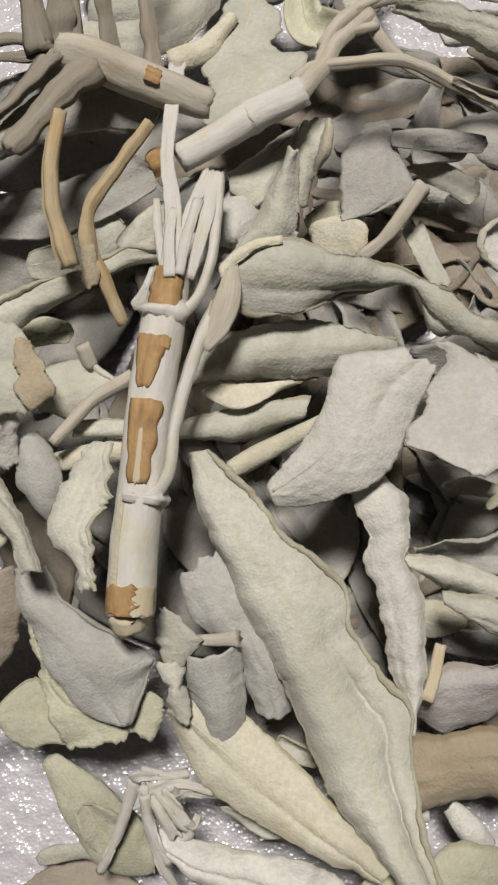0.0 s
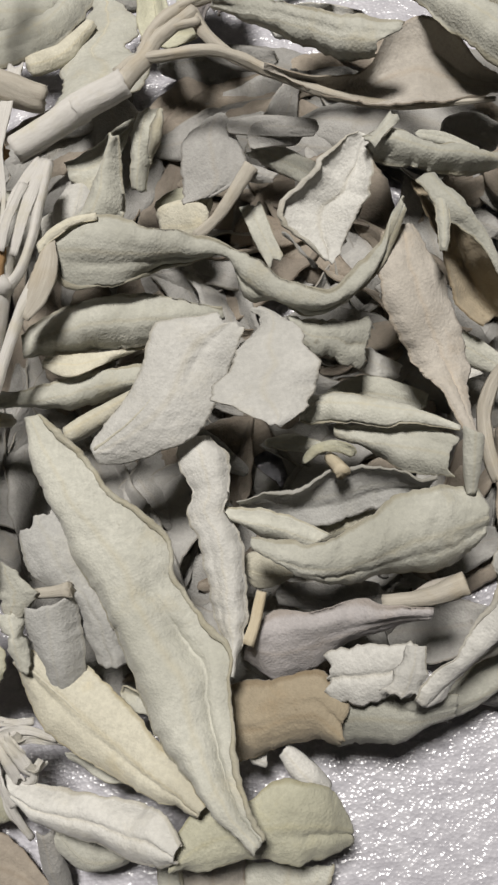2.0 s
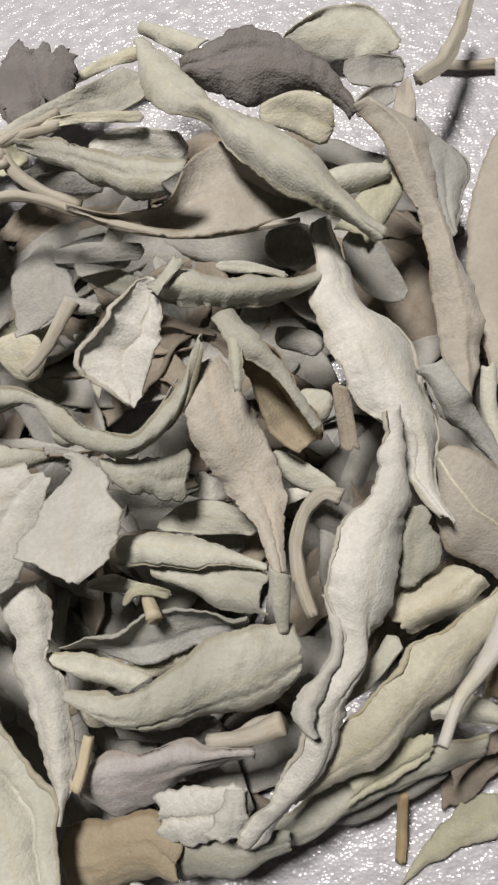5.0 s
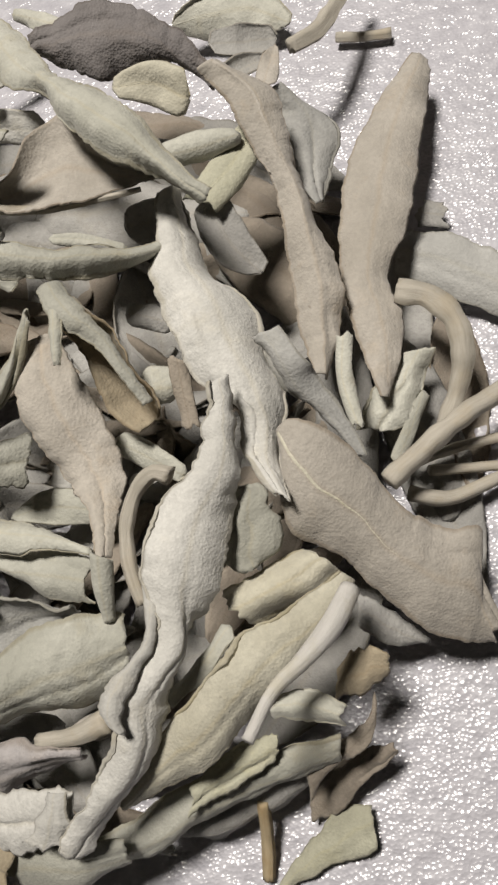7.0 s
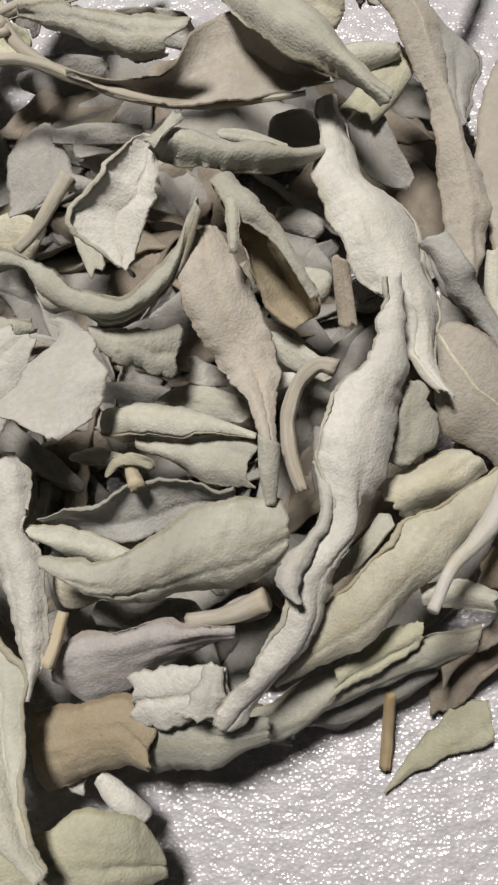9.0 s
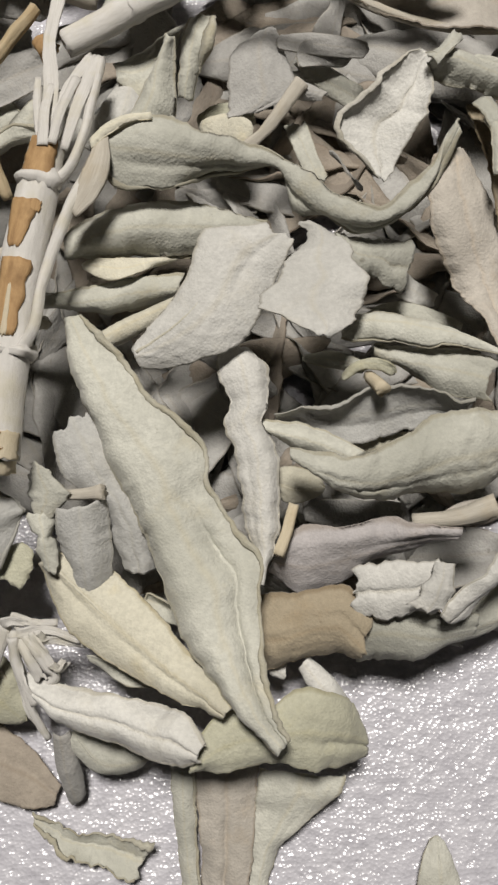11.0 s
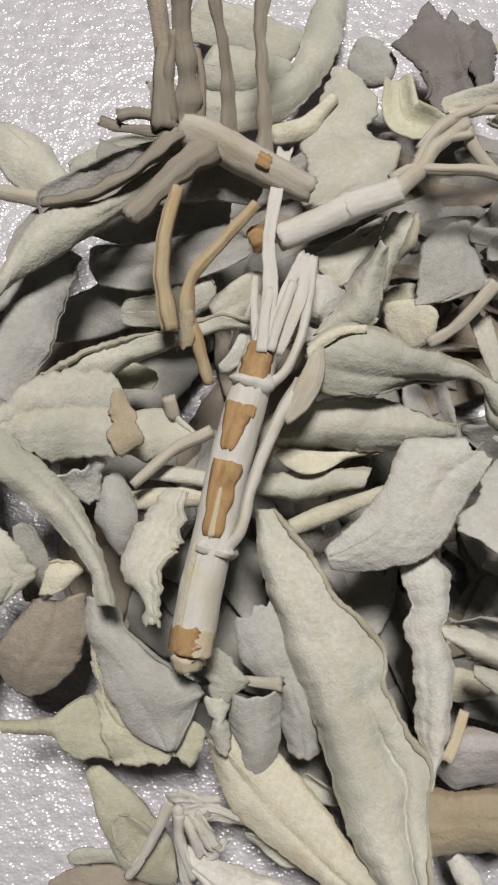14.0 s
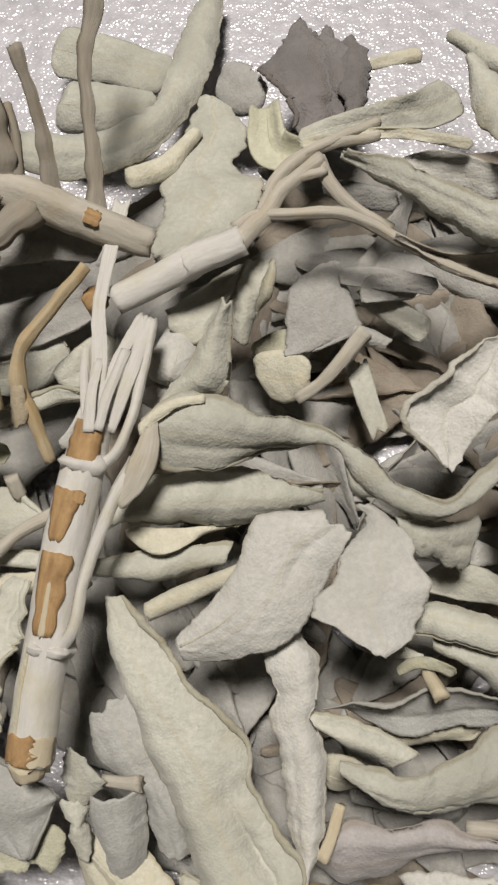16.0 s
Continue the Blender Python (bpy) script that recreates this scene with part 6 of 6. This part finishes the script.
leaf("small curled leaf below a boat-shaped one", CREAM, [(-4, 100.7, 23.5, 3.6, -16.8), (1.2, 102.5, 23, 3.8, -36.9), (8.7, 111.8, 20.5, 2, -36.5)], curl=(-60, -60))
sheet("broad pale leaf with a straight midrib", SAGE, [(8.5, 121.3, 16, 12.7, 120.1, 16, 0.6), (5.5, 111.7, 18, 17.1, 112.3, 18, 1), (1.8, 101.7, 21, 14.9, 103.4, 21, 1.4), (2.9, 93.7, 25, 20.1, 98.3, 25, 1.4), (2.3, 89.2, 27, 18.5, 92.4, 27, 1.4), (1.8, 83.3, 30, 13, 85.8, 30, 1.1), (2.8, 80.3, 33, 7.8, 82.5, 33, 0.8)], jag=0.35, rib=1, ribmat=CREAM)
sheet("cone-shaped rolled grey-green leaf", SAGE, [(3.9, 57.3, 35, 5.4, 56.8, 35, 1), (7, 61.8, 34.5, 12.6, 58.5, 34.5, 3), (9.7, 65.4, 35.5, 14.2, 59.8, 35.5, 3), (12.4, 69.4, 38, 15, 66.2, 38, 2.4), (13.9, 71.3, 41, 15.5, 71.3, 41, 1.5)], rims=(-0.7, -0.7), ends='rt', rib=0, wrinkle=1.3)
sheet("rolled leaf with an open end", SAGE, [(17.6, 81.3, 32, 21.9, 80.4, 32, 1.6), (15.7, 78, 31, 21.5, 75.9, 31, 2.4), (15.1, 73, 29, 18.4, 72.7, 29, 2.2), (14.6, 69.4, 27, 17.1, 68.7, 27, 1.4)], rims=(-0.8, 0.8), ends='tt', rib=0)
sheet("flat pale leaf below the second twig", SAGE, [(4.1, 73.1, 32.5, 4.9, 70.4, 31.5, 0.5), (8.4, 76.3, 31, 8.3, 68, 30, 1), (13.9, 80, 31, 11.7, 71.6, 30, 1), (16.8, 81.1, 31.5, 14.9, 76.3, 30.5, 0.6)], rib=0)
leaf("pale leaf corner in the gap", PALE, [(4.4, 61.7, 29, 8.7, -13.4), (6.1, 67.3, 29, 7.5, -14.9), (6.9, 72, 29.5, 3.9, -12.5)], curl=(-36, -36))
leaf("pale blade behind the split twig", PALE, [(-1.9, 60.6, 29, 7.2, -15.2), (6.3, 64.9, 28.5, 7.1, -24.9), (8, 69, 28.5, 4.1, -14.2)], curl=(-36, -36))
# grey instead of olive: shade from the leaf above, given as colour
sheet("green leaf in the deep gap, greyed for shade", GREY, [(29.7, 83, 26, 32.8, 83.2, 26, 0.6), (25.3, 80.1, 25, 33.7, 79.8, 25, 1.3), (23.7, 74.5, 24, 35.2, 74.2, 24, 1.3), (23.1, 69.5, 23, 35.1, 71.4, 23, 1), (23.1, 67.8, 23, 28.2, 68.6, 23, 0.4)], ends='tr', jag=0.3, rib=0)
stalk("grey leaf stalk in the deep gap", STALK, [(24.7, 60, 25, 1), (28.9, 62.4, 26.5, 1.1), (32.5, 66.1, 28, 1.2), (35.8, 69.9, 29, 1.4)])
leaf("cream leaf lit in the deep gap", CREAM, [(18, 66.4, 19, 5.7, -22.2), (23.2, 65.6, 19.5, 9.4, -35.4), (27.1, 64.1, 21, 5.9, -24.2)], curl=(-48, -48))
leaf("dim greenish leaf in the deep gap", GREEN, [(17.9, 69.4, 17, 5.4, -21.9), (23.1, 71.1, 17, 6.4, -18.2), (27.9, 71.4, 16.5, 4.2, -13.9)], curl=(-48, -48))
leaf("narrow upright leaf beside the gap", SAGE, [(34.9, 67, 21, 3.9, 1.8), (36.3, 60.8, 22, 3.8, -0.4), (38.1, 54.4, 23, 3.1, 0.5)], curl=(-102, -102), ends='tt', crumple=1.0)
leaf("pale rolled leaf in the gap", SAGE, [(36, 79.9, 20, 3.2, 8.4), (41.7, 76.7, 19, 4.5, -22.4), (47.7, 72.5, 18.5, 4.4, -12.6)], curl=(-102, -102), ends='tr', crumple=1.2)
leaf("dark leaf edge in the gap", GREY, [(32.3, 80.6, 26, 2.9, 1.1), (39.4, 80.2, 25, 3.7, -32.3), (48.7, 78.6, 24.5, 2.8, -21.1)], curl=(-48, -48))
leaf("crumpled dark scrap at a stalk's tip", GREY, [(34.2, 70.1, 27.5, 2.7, -22), (36.8, 69.1, 27.5, 2.7, -19.4), (39.7, 68.1, 27, 1.7, -0.7)], curl=(-120, -120), ends='tt', crumple=0.9)
leaf("small grey leaf in the gap", GREY, [(69.2, 57.2, 25.5, 3.3, -15.5), (73, 55.9, 25, 4.2, -26.9), (76.6, 53.8, 24.5, 3.2, -17.1)], curl=(-60, -60))
leaf("pale leaf piece under the cupped leaf", SAGE, [(70.1, 44.4, 25.5, 5.8, -31.2), (73.3, 43.8, 25.5, 5.8, -31.4), (76.2, 43.3, 25, 4.7, -26.5)], curl=(-84, -84))
leaf("grey-brown rolled leaf stub", BROWN, [(78.1, 44.4, 32, 2.7, 10.3), (77.9, 39.6, 30, 2.7, -3.9), (77.9, 34.8, 28, 2.8, -4.2)], curl=(-114, -114), ends='tt', crumple=0.8)
leaf("white leaf tip in the gap", PALE, [(64.7, 30.9, 19.5, 3, -20.2), (68.3, 30.8, 20, 1.9, 0.4), (70.7, 30.9, 20, 0.7, 0)], curl=(-84, -84))
leaf("grey leaf slanting through the gap", SAGE, [(64, 37.4, 23, 3.9, -23.9), (69.6, 33.5, 22, 4.3, -25.7), (74.4, 29.7, 21.5, 2.4, -23.8)], curl=(-60, -60))
leaf("curved dim leaf behind the silvery one", GREY, [(85.5, 72.9, 28, 5.6, 8.3), (88, 64.8, 25, 7.1, -2.5), (91.5, 60.4, 22, 3.5, -1.9)], curl=(84, 84))
leaf("grey leaf at the back of the gap", GREY, [(70, 74.7, 23, 5.6, -19.6), (75.5, 74.2, 22.5, 8.1, -21.7), (79.5, 71.1, 23, 6.3, -21.2)], curl=(-60, -60))
leaf("olive leaf under the rolled one", GREEN, [(84.6, 70.6, 29.5, 5.6, -11.1), (89.8, 75.5, 29, 6.4, -18.8), (94.3, 81, 28.5, 4.8, -12.6)], curl=(-120, -120))
leaf("long pale leaf tip under the rolled one", SAGE, [(80.6, 79.5, 32, 3.6, -35.5), (86.7, 79.9, 31.5, 4.6, -40.7), (93.2, 79.8, 31.5, 2, -30.8)], curl=(-128, -128))

# folded leaves at the front right
sheet("folded torn leaf with pleats", PALE, [(37.8, -12.1, 22.5, 38.7, -19.5, 19.5, 1), (43.5, -11.5, 23.5, 41.8, -19.7, 20.5, 1.3), (49.7, -11.8, 25, 47.6, -19.8, 22, 1.3), (53.2, -12.6, 25.5, 52, -19.7, 22.5, 1)], ends='tr', jag=0.5, crease=(0.0, 1.2, 0.12), rib=0)
sheet("pale torn leaf at the front edge", SAGE, [(40, -16, 19, 38.1, -26.7, 13, 1.5), (46.4, -16.3, 20, 43.8, -27, 14, 2.5), (50.9, -18.9, 20.5, 49.7, -25.9, 14.5, 2), (57.8, -20.5, 20, 56.5, -23.8, 14, 1)], ends='tr', jag=0.25)
sheet("small folded leaf flap", PALE, [(50.1, -12.2, 27, 53, -12.8, 27, 0.6), (48.4, -15.6, 26.5, 52.4, -16.6, 26.5, 1), (45.7, -18.6, 25.5, 51.7, -20, 25.5, 0.6)], ends='rt', rib=0, jag=0.3, rims=(0, -0.4))
leaf("mauve leaf end behind the folded leaves", ROSE, [(49.6, -5.7, 21.5, 2, -27.2), (55.3, -4.9, 23, 3.4, -29.6), (60.5, -4.3, 25, 4, -22.7)], curl=(-84, -84))
leaf("grey leaf under the twisted leaf", GREY, [(31.5, -1.6, 17, 4.2, -28), (39.6, -2.9, 16.5, 5.5, -32.9), (48.8, -3.9, 16.5, 5.3, -34.2)], curl=(-48, -48))
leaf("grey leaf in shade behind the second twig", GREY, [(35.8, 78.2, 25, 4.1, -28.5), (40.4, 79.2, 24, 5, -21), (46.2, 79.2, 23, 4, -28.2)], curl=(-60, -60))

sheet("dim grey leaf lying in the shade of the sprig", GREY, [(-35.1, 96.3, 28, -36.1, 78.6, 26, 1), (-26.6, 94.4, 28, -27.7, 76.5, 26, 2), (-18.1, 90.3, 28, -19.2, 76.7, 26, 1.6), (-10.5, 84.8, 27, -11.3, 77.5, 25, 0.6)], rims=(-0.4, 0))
sheet("yellowed dry base along a leaf's upper edge", CREAM, [(2.3, 52.3, 43.4, 2.4, 50.8, 43.4, 0.3), (4.9, 54.5, 43.6, 5.1, 52.8, 43.6, 0.4), (7.7, 55.8, 43.4, 7.8, 54.5, 43.4, 0.4), (11.5, 56.4, 43, 11.5, 55.3, 43, 0.3)], rims=(-0.2, -0.2))

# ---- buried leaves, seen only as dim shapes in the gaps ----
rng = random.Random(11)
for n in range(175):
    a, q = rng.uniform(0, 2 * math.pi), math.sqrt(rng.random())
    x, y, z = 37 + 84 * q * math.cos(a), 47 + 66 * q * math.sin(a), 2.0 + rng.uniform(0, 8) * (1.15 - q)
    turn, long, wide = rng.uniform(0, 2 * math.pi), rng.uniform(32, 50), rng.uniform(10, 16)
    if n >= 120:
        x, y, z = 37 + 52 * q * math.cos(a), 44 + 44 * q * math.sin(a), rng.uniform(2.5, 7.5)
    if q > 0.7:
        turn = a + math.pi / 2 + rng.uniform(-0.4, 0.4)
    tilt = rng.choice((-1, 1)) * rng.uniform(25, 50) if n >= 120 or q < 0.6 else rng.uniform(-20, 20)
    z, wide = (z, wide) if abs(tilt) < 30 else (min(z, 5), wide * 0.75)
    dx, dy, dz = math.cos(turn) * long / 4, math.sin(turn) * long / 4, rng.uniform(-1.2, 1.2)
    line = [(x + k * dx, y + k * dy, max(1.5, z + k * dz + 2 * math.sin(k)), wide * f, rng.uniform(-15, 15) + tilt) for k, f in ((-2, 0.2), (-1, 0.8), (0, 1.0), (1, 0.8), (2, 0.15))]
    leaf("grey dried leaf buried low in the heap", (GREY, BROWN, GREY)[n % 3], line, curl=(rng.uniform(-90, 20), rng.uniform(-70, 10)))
